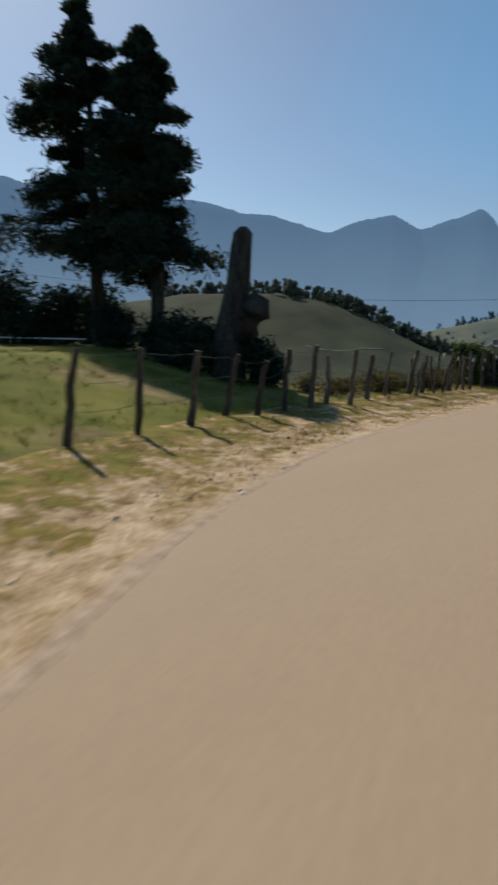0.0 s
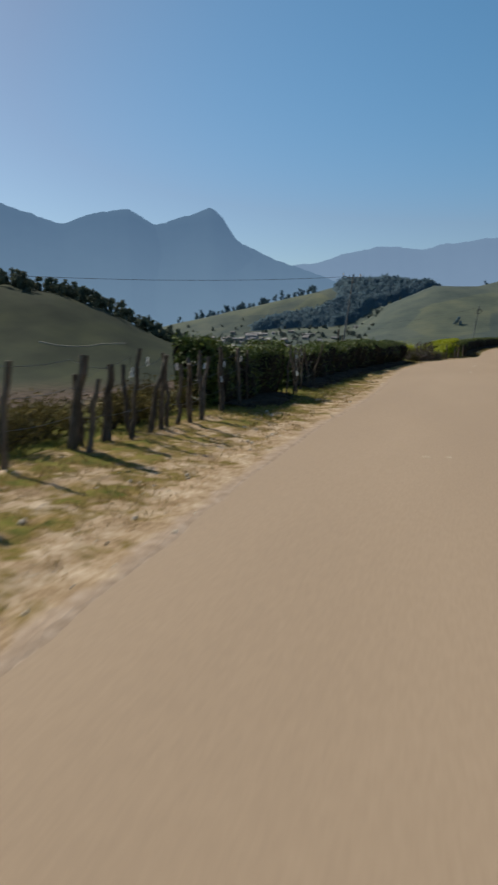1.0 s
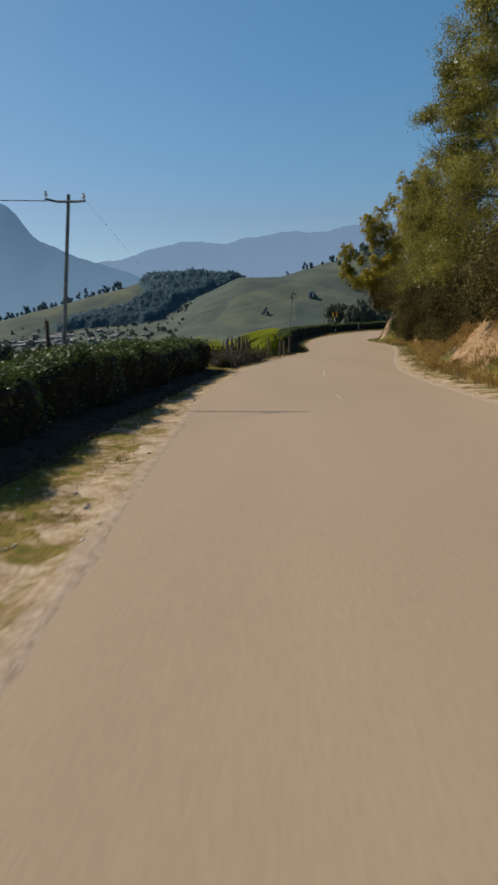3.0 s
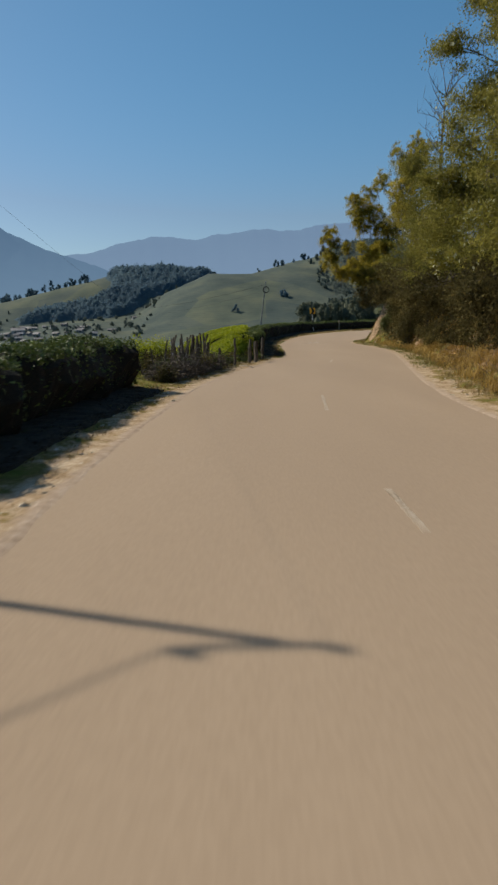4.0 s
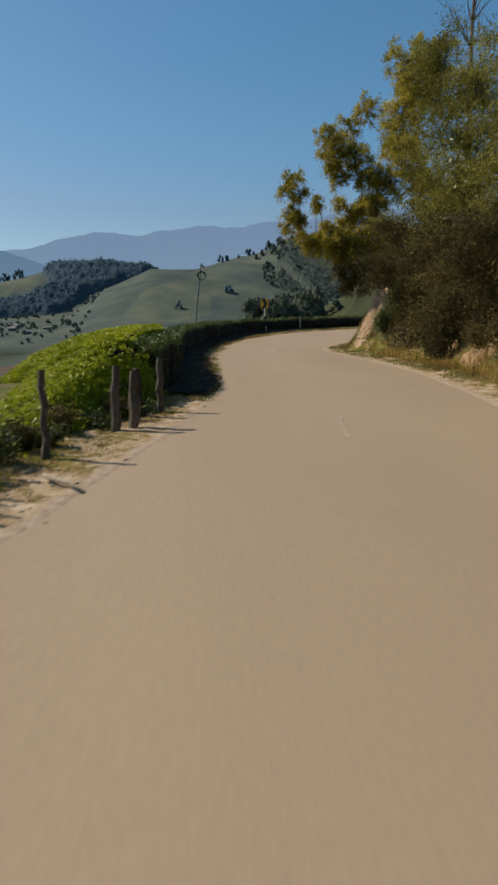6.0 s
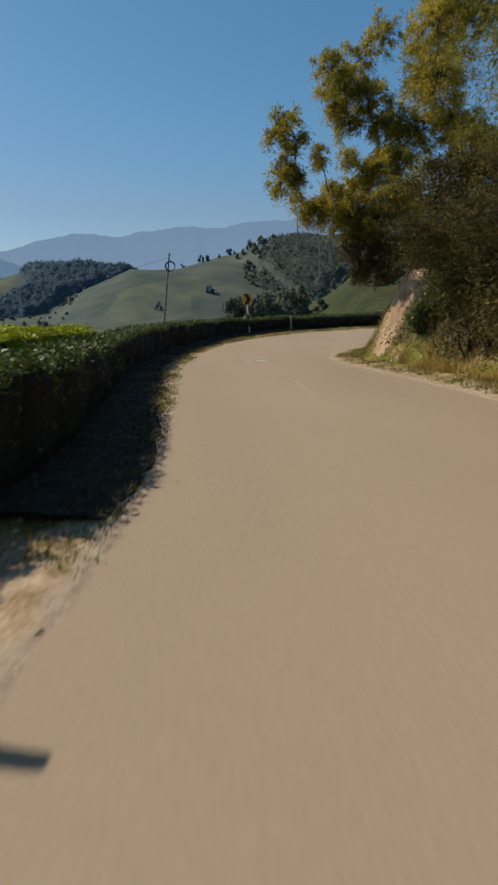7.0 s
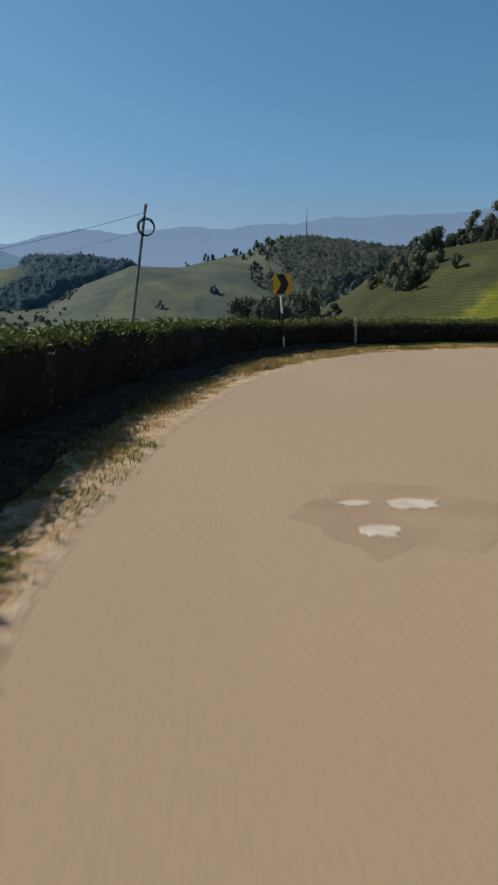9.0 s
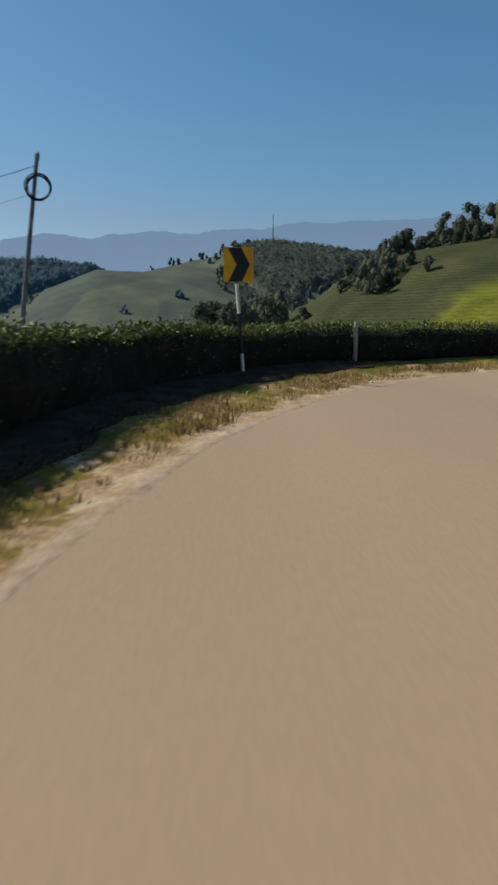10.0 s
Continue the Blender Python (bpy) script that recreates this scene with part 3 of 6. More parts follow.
# ---- road ----
def ribbon(A, B, across, za, zb=None, crown=0.0):
    """A sheet between two edge lines, draped on the road's level."""
    t = np.linspace(0, 1, across + 1)
    XY = A[:, None] * (1 - t)[None, :, None] + B[:, None] * t[None, :, None]
    zb = za if zb is None else zb
    Z = gz(XY[..., 0], XY[..., 1]) + za + (zb - za) * t[None] + crown * 4 * (t * (1 - t))[None]
    V = np.concatenate([XY, Z[..., None]], -1).reshape(-1, 3)
    n = across + 1
    i = np.arange(len(A) - 1)[:, None] * n
    j = np.arange(across)[None]
    F = np.stack([i + j, i + j + 1, i + n + j + 1, i + n + j], -1).reshape(-1, 4)
    return V, F


def road_surface():
    s = np.arange(len(LE))
    d = (RE - LE) / np.linalg.norm(RE - LE, axis=1)[:, None]
    ja = 0.035 * wave(s * 0.35, 0 * s, 1.9) + 0.022 * rng.normal(size=len(s))
    jb = 0.035 * wave(s * 0.35, 0 * s, 1.7, 3) + 0.022 * rng.normal(size=len(s))
    V, F = ribbon(LE + d * ja[:, None], RE + d * jb[:, None], 14, 0.0, 0.0, 0.02)
    V2, F2 = ribbon(LE + d * ja[:, None], LE + d * (ja[:, None] + 0.001), 1, -0.12, 0.0)
    V3, F3 = ribbon(RE + d * (jb[:, None] - 0.001), RE + d * jb[:, None], 1, 0.0, -0.12)
    return np_mesh("road", *merge([(V, F), (V2, F2), (V3, F3)]), M_ROAD, False)


tagged(part("road", road_surface()), "dusty asphalt country road, single carriageway, worn, windscreen-reflection tan painted in", "road", kind="structure")

# ---- verges ----
def verge_material():
    """Bare pale dirt at the asphalt, thinning into grass away from it."""
    m = bpy.data.materials.new("verge_dirt_and_grass")
    m.use_nodes = True
    N, L = m.node_tree.nodes, m.node_tree.links
    b = N["Principled BSDF"]
    b.inputs["Roughness"].default_value = 0.95
    b.inputs["Specular IOR Level"].default_value = 0.1
    geo = N.new("ShaderNodeNewGeometry")

    def noise_tex(scale, detail=6):
        n = N.new("ShaderNodeTexNoise")
        n.inputs["Scale"].default_value = scale
        n.inputs["Detail"].default_value = detail
        L.new(geo.outputs["Position"], n.inputs["Vector"])
        return n.outputs[0]

    def ramp(src, stops):
        r = N.new("ShaderNodeValToRGB")
        e = r.color_ramp.elements
        e[0].position, e[0].color = stops[0][0], (*stops[0][1], 1)
        e[1].position, e[1].color = stops[-1][0], (*stops[-1][1], 1)
        for p, c in stops[1:-1]:
            e.new(p).color = (*c, 1)
        L.new(src, r.inputs[0])
        return r.outputs[0]

    grit = N.new("ShaderNodeMix")
    grit.inputs["Factor"].default_value = 0.45
    L.new(noise_tex(3.0), grit.inputs["A"])
    L.new(noise_tex(22.0), grit.inputs["B"])
    dirt = ramp(grit.outputs["Result"], [(0.34, (0.19, 0.125, 0.068)), (0.48, (0.34, 0.245, 0.150)), (0.62, (0.50, 0.40, 0.29))])
    blade = N.new("ShaderNodeMix")
    blade.inputs["Factor"].default_value = 0.5
    L.new(noise_tex(2.0), blade.inputs["A"])
    L.new(noise_tex(26.0), blade.inputs["B"])
    turf = ramp(blade.outputs["Result"], [(0.34, (0.075, 0.058, 0.014)), (0.5, (0.165, 0.118, 0.032)), (0.66, (0.31, 0.215, 0.085))])
    at = N.new("ShaderNodeAttribute")
    at.attribute_name = "out"
    ad = N.new("ShaderNodeMath")
    ad.operation = 'ADD'
    L.new(at.outputs["Fac"], ad.inputs[0])
    two = N.new("ShaderNodeMix")
    two.inputs["Factor"].default_value = 0.38
    L.new(noise_tex(1.7), two.inputs["A"])
    L.new(noise_tex(7.0, 8), two.inputs["B"])
    L.new(two.outputs["Result"], ad.inputs[1])
    f = ramp(ad.outputs[0], [(0.61, (0, 0, 0)), (0.70, (1, 1, 1))])
    green = ramp(noise_tex(3.0), [(0.3, (0.064, 0.074, 0.012)), (0.5, (0.122, 0.126, 0.020)), (0.7, (0.20, 0.176, 0.042))])
    lush = ramp(ad.outputs[0], [(0.70, (0, 0, 0)), (0.80, (1, 1, 1))])
    gm = N.new("ShaderNodeMix")
    gm.data_type = 'RGBA'
    L.new(lush, gm.inputs["Factor"])
    L.new(turf, gm.inputs["A"])
    L.new(green, gm.inputs["B"])
    turf = gm.outputs["Result"]
    mx = N.new("ShaderNodeMix")
    mx.data_type = 'RGBA'
    L.new(f, mx.inputs["Factor"])
    L.new(dirt, mx.inputs["A"])
    L.new(turf, mx.inputs["B"])
    # pale dust and crumbled stone lying along the asphalt
    dust = ramp(noise_tex(9.0), [(0.3, (0.285, 0.212, 0.150)), (0.5, (0.355, 0.270, 0.198)), (0.7, (0.43, 0.340, 0.262))])
    ra = N.new("ShaderNodeAttribute")
    ra.attribute_name = "rim"
    rs = N.new("ShaderNodeMath")
    rs.operation = 'ADD'
    L.new(ra.outputs["Fac"], rs.inputs[0])
    L.new(two.outputs["Result"], rs.inputs[1])
    rf = ramp(rs.outputs[0], [(0.86, (0, 0, 0)), (1.10, (1, 1, 1))])
    dm = N.new("ShaderNodeMix")
    dm.data_type = 'RGBA'
    L.new(rf, dm.inputs["Factor"])
    L.new(mx.outputs["Result"], dm.inputs["A"])
    L.new(dust, dm.inputs["B"])
    L.new(dm.outputs["Result"], b.inputs["Base Color"])
    bp = N.new("ShaderNodeBump")
    bp.inputs["Strength"].default_value = 0.6
    bp.inputs["Distance"].default_value = 0.025
    L.new(noise_tex(24), bp.inputs["Height"])
    L.new(bp.outputs[0], b.inputs["Normal"])
    return m


M_VERGE = verge_material()


def verge(name, E, sign, width, label):
    """A strip of rough ground beside the asphalt, from a little under its edge outwards."""
    T = np.gradient(E, axis=0)
    T /= np.linalg.norm(T, axis=1)[:, None]
    nrm = np.c_[-T[:, 1], T[:, 0]] * sign
    cols = np.r_[-0.25, np.linspace(-0.1, 0.6, 12), np.linspace(0.68, width, 20)]
    XY = E[:, None] + nrm[:, None] * cols[None, :, None]
    x, y = XY[..., 0], XY[..., 1]
    out = np.broadcast_to(cols[None], x.shape)
    rise = smooth(0.0, 0.7, out)
    z = terrain(x, y)
    z = np.where(out < 0.02, gz(x, y) - 0.016, z + 0.004 + rise * (0.025 * wave(x, y, 5.0) + 0.02 * wave(x, y, 17.0, 2)))
    z[:, 0] -= 0.03
    z[:, -1] -= 0.10
    V = np.stack([x, y, z], -1).reshape(-1, 3)
    n = len(cols)
    i = np.arange(len(E) - 1)[:, None] * n
    j = np.arange(n - 1)[None]
    F = np.stack([i + j, i + j + 1, i + n + j + 1, i + n + j], -1).reshape(-1, 4)
    if sign > 0:
        F = F[:, ::-1]
    me = np_mesh(name, V, F, M_VERGE, True)
    a = me.attributes.new("out", 'FLOAT', 'POINT')
    a.data.foreach_set("value", (np.clip(out / 1.6, 0, 1) ** 0.6 * 0.28 * (0.74 + 0.26 * smooth(-20, -16, y))).ravel().astype(np.float32))
    a = me.attributes.new("rim", 'FLOAT', 'POINT')
    a.data.foreach_set("value", (0.60 * smooth(0.42, 0.0, out)).ravel().astype(np.float32))
    tagged(part(name, me), label, "verge", kind="structure")


verge("verge_left", LE, 1, 2.6, "pale dirt and trampled dry grass beside the asphalt")
verge("verge_right", RE, -1, 1.8, "dry grass strip with a pale dirt edge")


def tufts(name, pts, n_blades, height, material, label, spread=0.10):
    """Grass tufts: thin upright blades round each point."""
    pts = np.asarray(pts)
    C = np.repeat(pts, n_blades, axis=0)
    n = len(C)
    a = rng.uniform(0, 2 * np.pi, n)
    base = C + np.c_[np.cos(a), np.sin(a), 0 * a] * rng.uniform(0, spread, (n, 1))
    h = height * rng.uniform(0.4, 1.3, (n, 1))
    lean = np.c_[np.cos(a), np.sin(a), 0 * a] * rng.uniform(0.1, 0.9, (n, 1)) * h
    w = np.c_[-np.sin(a), np.cos(a), 0 * a] * rng.uniform(0.003, 0.008, (n, 1)) * (height / 0.12) ** 0.5
    top = base + lean + np.c_[0 * a, 0 * a, h[:, 0]]
    mid = base + lean * 0.35 + np.c_[0 * a, 0 * a, h[:, 0] * 0.6]
    V = np.stack([base - w, base + w, mid + w * 0.8, top, mid - w * 0.8], 1).reshape(-1, 3)
    q = np.arange(n)[:, None] * 5
    tri = np.vstack([q + np.array([[0, 1, 2]]), q + np.array([[0, 2, 4]]), q + np.array([[4, 2, 3]])])
    return tagged(part(name, np_mesh(name, V, tri, material)), label, "grass", kind="stuff")


def scatter_beside(E, sign, d0, d1, n, y0=-99, y1=99):
    k = rng.integers(0, len(E) - 1, n * 3)
    T = np.gradient(E, axis=0)
    T /= np.linalg.norm(T, axis=1)[:, None]
    nrm = np.c_[-T[:, 1], T[:, 0]] * sign
    d = d0 + (d1 - d0) * rng.uniform(0, 1, n * 3) ** 0.8
    p = E[k] + nrm[k] * d[:, None] + T[k] * rng.uniform(-0.3, 0.3, (n * 3, 1))
    keep = (p[:, 1] > y0) & (p[:, 1] < y1) & (wave(p[:, 0], p[:, 1], 1.7, 3) + rng.normal(0, 0.35, n * 3) > -0.1)
    p = p[keep][:n]
    return np.c_[p, terrain(p[:, 0], p[:, 1])]


tufts("verge_grass", scatter_beside(LE, 1, 0.85, 2.5, 7000, -19, 24), 8, 0.060, M_GRASS, "short yellow-green grass tufts on the verge", 0.12)
tufts("dry_verge_grass", scatter_beside(LE, 1, 0.30, 2.0, 6000, -37, 24), 7, 0.046, M_STRAW, "trampled straw-coloured grass on the verge", 0.14)
tufts("edge_grass", scatter_beside(LE, 1, 0.03, 0.32, 2600, 24, 44), 7, 0.055, M_GRASS, "ragged grass fringe hanging over the asphalt edge", 0.12)
tufts("dry_grass", scatter_beside(LE, 1, 0.28, 1.2, 5200, 24, 60), 8, 0.080, M_STRAW, "dry straw-coloured grass under the hedge", 0.12)
tufts("bank_grass", scatter_beside(RE, -1, 0.5, 2.0, 3600, -14, 50), 7, 0.10, M_STRAW, "dry straw-coloured grass on the bank", 0.14)
tufts("bank_grass", scatter_beside(RE, -1, 0.25, 1.5, 4200, 16, 50), 7, 0.08, M_GRASS, "yellow-green grass along the foot of the bank", 0.14)
tufts("bank_tall_grass", scatter_beside(RE, -1, 0.9, 3.2, 6200, -6, 39), 9, 0.22, M_GOLD, "tall dry golden grass on the slope of the bank", 0.18)
tufts("meadow_grass", scatter_beside(LE, 1, 2.0, 10.0, 9500, -42, -18), 7, 0.09, M_GRASS, "green meadow grass behind the fence", 0.15)


# ---- hedges ----
def hedge(line, height, thick, label, density=900, tall=None, lump=1.0, face=0.13):
    """A clipped tea hedge along its road-side face: twiggy core painted near-black as shade, and a skin of leaves."""
    C = spline(line, 0.25)
    n = len(C)
    T = np.gradient(C, axis=0)
    T /= np.linalg.norm(T, axis=1)[:, None]
    left = np.c_[-T[:, 1], T[:, 0]]
    s = np.arange(n) * 0.25
    hgt = height * (1 + lump * (0.07 * wave(s, 0 * s, 0.9, line[0][1]) + 0.06 * wave(s, 0 * s, 3.1, line[0][1])))
    if tall is not None:
        hgt = hgt * np.interp(C[:, 1], tall[0], tall[1])
    prof = np.array([(0.22, 0.0), (0.10, 0.25), (0.03, 0.55), (0.05, 0.85), (0.18, 0.98), (0.5, 1.0), (0.82, 0.98), (0.96, 0.8), (0.9, 0.0)])
    o = thing("hedge", label, "hedge", "clipped hedges beside the road", (*C[n // 2], float(gz(0, C[n // 2][1]))))
    XY = C[:, None] + left[:, None] * (prof[:, 0] * thick)[None, :, None]
    bulge = 0.10 * lump * wave(s[:, None] + 0 * prof[None, :, 1], prof[None, :, 1] * 2 + 0 * s[:, None], 2.6, line[0][0])
    XY = XY - left[:, None] * bulge[..., None]
    g = np.minimum(gz(C[:, 0], C[:, 1]), terrain(C[:, 0] + left[:, 0] * 0.4, C[:, 1] + left[:, 1] * 0.4) + 0.05)
    Z = g[:, None] - 0.05 + prof[None, :, 1] * hgt[:, None] + 0.05
    V = np.concatenate([XY, Z[..., None]], -1)
    m = len(prof)
    i = np.arange(n - 1)[:, None] * m
    j = np.arange(m - 1)[None]
    F = np.stack([i + j, i + m + j, i + m + j + 1, i + j + 1], -1).reshape(-1, 4)
    ends = np.array([[0, 1, 7, 8], [1, 2, 6, 7], [2, 3, 5, 6], [3, 4, 5, 5]])[:3]
    F = np.vstack([F, ends[:, ::-1], ends + (n - 1) * m])
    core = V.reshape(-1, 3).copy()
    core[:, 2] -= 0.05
    part("core", np_mesh("hedge_core", core, F, M_CORE), o, "leafless inner twigs, painted near-black as shade")
    # leaves: face, top and ends
    L = n * 0.25
    k1 = int(L * density * 1.0)
    a = rng.integers(0, n - 1, k1)
    fr = rng.uniform(0, 1, (k1, 1))
    side = rng.uniform(0, 1, k1)
    pj = np.where(side < face, rng.uniform(0.8, 4, k1), rng.uniform(3.2, 7.3, k1))
    j0 = np.floor(pj).astype(int)
    fj = (pj - j0)[:, None]
    p = (V[a, j0] * (1 - fj) + V[a, j0 + 1] * fj) * (1 - fr) + (V[a + 1, j0] * (1 - fj) + V[a + 1, j0 + 1] * fj) * fr
    p += rng.normal(0, 0.035, p.shape)
    p[:, 2] += np.abs(rng.normal(0, 0.035, k1)) * (pj > 3)
    outw = np.where((pj > 3.5)[:, None], [[0, 0, 1.0]], np.c_[-left[a], 0 * a])
    chunks = [leaves(p, 0.068, 0.3, 0.55, out=outw, tri=True)]
    for e, sg in ((0, -1), (n - 1, 1)):
        ne = int(density * thick)
        u, v = rng.uniform(0.05, 0.9, ne), rng.uniform(0.1, 1.0, ne)
        q = np.c_[C[e] + left[e] * (u * thick)[:, None] + T[e] * sg * np.abs(rng.normal(0.02, 0.07, (ne, 1))), g[e] + v * hgt[e]]
        chunks.append(leaves(q, 0.085, 0.3, 0.5, out=np.broadcast_to(np.r_[T[e] * sg, 0], q.shape), tri=True))
    # shoots above the clipped top
    k2 = int(L * 16)
    a = rng.integers(0, n - 1, k2)
    q = V[a, 4] * 0.5 + V[a, 6] * 0.5 + np.c_[left[a] * rng.uniform(-0.45, 0.45, (k2, 1)) * thick, np.abs(rng.normal(0.05, 0.05, k2))]
    chunks.append(leaves(q, 0.10, 0.5, 0.5, tri=True))
    part("foliage", np_mesh("hedge_foliage", *merge(chunks), M_HEDGE), o, "small dark green leaves")
    return o


hedge([(-3.03, -17.4), (-2.98, -15.8), (-2.9, -13.9)], 1.28, 1.1, "overgrown dark hedge bush between fence posts", 1500, lump=2.2, face=0.35)
hedge([(-3.15, -12.2), (-3.3, -7), (-3.35, -3), (-3.25, 2), (-3.12, 6), (-3.0, 8.8), (-2.85, 10.2)], 1.12, 1.1, "long clipped dark green hedge along the verge", 1150, lump=2.5, face=0.13, tall=([-12.2, -7, -2, 10], [0.88, 0.93, 1.0, 1.0]))
hedge([(-0.16, 25.1), (0.04, 27.2), (0.0, 30), (-0.14, 33), (-0.25, 38), (-0.03, 42), (0.54, 46.5), (1.63, 50.0), (2.54, 52.5), (4.12, 55.0), (5.82, 56.6), (6.94, 57.35)],
      1.08, 0.85, "long clipped dark green hedge curving round the bend", face=0.05, tall=([25, 29, 36, 43, 50, 58], [0.96, 0.96, 0.98, 1.04, 0.90, 0.76]))
hedge([(7.18, 57.46), (10.05, 58.65), (14, 59.55), (20, 60.2), (34, 58.3)], 0.80, 1.2, "clipped dark hedge beyond the gap at the bend", face=0.06)


def litter(line, label):
    """Dark sheet and dead leaves that paint the shade at a hedge's foot, with a ragged outer edge."""
    C = spline(line, 0.2)
    T = np.gradient(C, axis=0)
    T /= np.linalg.norm(T, axis=1)[:, None]
    right = np.c_[T[:, 1], -T[:, 0]]
    n = len(C)
    # wider between y 24 and 36, where the hedge's shade reaches the asphalt
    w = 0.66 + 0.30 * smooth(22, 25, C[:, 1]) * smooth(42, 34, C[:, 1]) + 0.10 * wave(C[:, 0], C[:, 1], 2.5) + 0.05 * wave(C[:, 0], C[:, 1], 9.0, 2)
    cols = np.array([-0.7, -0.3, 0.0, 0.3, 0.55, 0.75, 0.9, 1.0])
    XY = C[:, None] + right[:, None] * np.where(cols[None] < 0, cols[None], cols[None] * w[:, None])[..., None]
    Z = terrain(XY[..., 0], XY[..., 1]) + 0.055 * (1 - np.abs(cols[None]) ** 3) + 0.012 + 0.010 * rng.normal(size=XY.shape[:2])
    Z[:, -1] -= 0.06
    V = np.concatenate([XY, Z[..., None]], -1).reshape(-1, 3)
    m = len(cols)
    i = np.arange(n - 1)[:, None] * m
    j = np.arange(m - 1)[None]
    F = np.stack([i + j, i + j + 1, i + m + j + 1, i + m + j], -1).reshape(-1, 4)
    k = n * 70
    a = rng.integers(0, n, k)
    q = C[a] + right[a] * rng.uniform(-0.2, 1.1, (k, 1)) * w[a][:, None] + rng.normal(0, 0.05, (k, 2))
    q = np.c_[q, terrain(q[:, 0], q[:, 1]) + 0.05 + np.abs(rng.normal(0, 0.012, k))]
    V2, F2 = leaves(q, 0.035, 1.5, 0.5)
    tagged(part("hedge_foot_shade", np_mesh("hedge_foot_shade", *merge([(V, F), (V2, F2)]), M_FOOT_SHADE)), label, "leaf litter", kind="stuff")


litter([(-3.03, -17.4), (-3.0, -15.8), (-3.05, -14.3)], "dark sheet and dead leaves painting the shade under a hedge bush")
litter([(-3.15, -12.2), (-3.3, -7), (-3.35, -3), (-3.25, 2), (-3.12, 6), (-3.0, 8.8), (-2.85, 10.2)], "dark sheet and dead leaves painting the shade at the hedge foot")
litter([(-0.16, 25.1), (0.04, 27.2), (0.0, 30), (-0.14, 33), (-0.25, 38), (-0.03, 42), (0.54, 46.5), (1.63, 50.0), (2.54, 52.5), (4.12, 55.0), (5.82, 56.6), (6.94, 57.35)], "dark sheet and dead leaves painting the shade along the curving hedge")


# ---- tea field behind the fence and the hedge ----
def tea_front(y):
    return np.where(y < 24.8, -2.72 + 0.215 * (y - 10.2) - 0.45, -0.60)


def tea_top(x, y):
    """Level of the plucked tops: a mound that falls away from the road and towards its near end."""
    d = np.clip(tea_front(y) - x, 0, 9)
    flat = smooth(26, 30, y)
    return 1.28 + 0.16 * flat - (0.125 - 0.085 * flat) * d ** 2 - (0.02 - 0.012 * flat) * d ** 3 - 0.255 * np.clip(24 - y, 0, 9) - 0.04 * smooth(24, 27, y)


def tea_field():
    """Bush tops packed into a carpet; cracks between the bushes are painted dark as shade."""
    step = 0.11
    X, Y = np.meshgrid(np.arange(-10.5, 0.2, step), np.arange(17.4, 38.5, step), indexing="ij")
    G = terrain(X, Y)
    G = G - 0.5 * smooth(0.3, 2.5, tea_front(Y) - X)
    front = tea_front(Y)
    cx = np.abs(((X - 0.35 * (Y - 20) + 0.22 * wave(X, Y, 0.6)) / 1.15) % 1 - 0.5) * 2
    cy = np.abs(((Y + 0.25 * wave(X, Y, 0.7, 2)) / 1.25) % 1 - 0.5) * 2
    crack = np.maximum(smooth(0.78, 0.96, cx), 0.6 * smooth(0.88, 1.0, cy))
    T = tea_top(X, Y) - 0.50 * crack * (0.4 + 0.6 * smooth(-0.2, 0.3, wave(X, Y, 0.9, 5))) + 0.03 * wave(X, Y, 4.0)
    edge = smooth(0.0, np.where(Y < 24.8, 0.75, 0.4), front - X) * smooth(17.6, 18.6, Y) * smooth(38.2, 37, Y)
    Z = G + (T - G) * edge
    G = np.minimum(G, T - 0.25)
    ok = (T > -0.9) & (X < front)
    far_side = np.clip(front - X, 0, 9)
    n0, n1 = X.shape
    idx = np.arange(n0 * n1).reshape(n0, n1)
    q = np.stack([idx[:-1, :-1], idx[1:, :-1], idx[1:, 1:], idx[:-1, 1:]], -1)
    keep = ok[:-1, :-1] & ok[1:, :-1] & ok[1:, 1:] & ok[:-1, 1:]
    F = q[keep]
    V = np.stack([X, Y, Z - 0.09], -1).reshape(-1, 3)
    used = np.unique(F)
    remap = np.zeros(len(V), int)
    remap[used] = np.arange(len(used))
    # crack faces take the near-black material, which paints their shade
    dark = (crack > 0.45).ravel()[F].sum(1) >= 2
    tagged(part("tea_furrows", np_mesh("tea_furrows", V[used], remap[F[dark]], M_CORE, True)), "furrows between the rows of tea bushes, shade painted near-black", "tea stems", kind="stuff")
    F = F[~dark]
    tagged(part("tea_bush_stems", np_mesh("tea_bush_stems", V[used], remap[F], M_TEA_INNER, True)), "inner growth of the packed tea bushes, leaf colour darkened as depth shade", "tea stems", kind="stuff")
    w = (ok & (crack < 0.30)).astype(float) * np.where(Y < 27, 3.0, 1.6) * (1 + 0.25 * far_side ** 2) * (edge > 0.05)
    k = rng.choice(w.size, 230000, p=(w / w.sum()).ravel())
    P = np.stack([X, Y, Z], -1).reshape(-1, 3)[k] + rng.normal(0, 1, (len(k), 3)) * np.array([0.035, 0.035, 0.014])
    tagged(part("tea_bushes", np_mesh("tea_bushes", *leaves(P, 0.052, 4.5, 0.65, tri=True), M_TEA)), "bright yellow-green tea bushes with flat plucked tops", "tea bushes", kind="stuff")


tea_field()


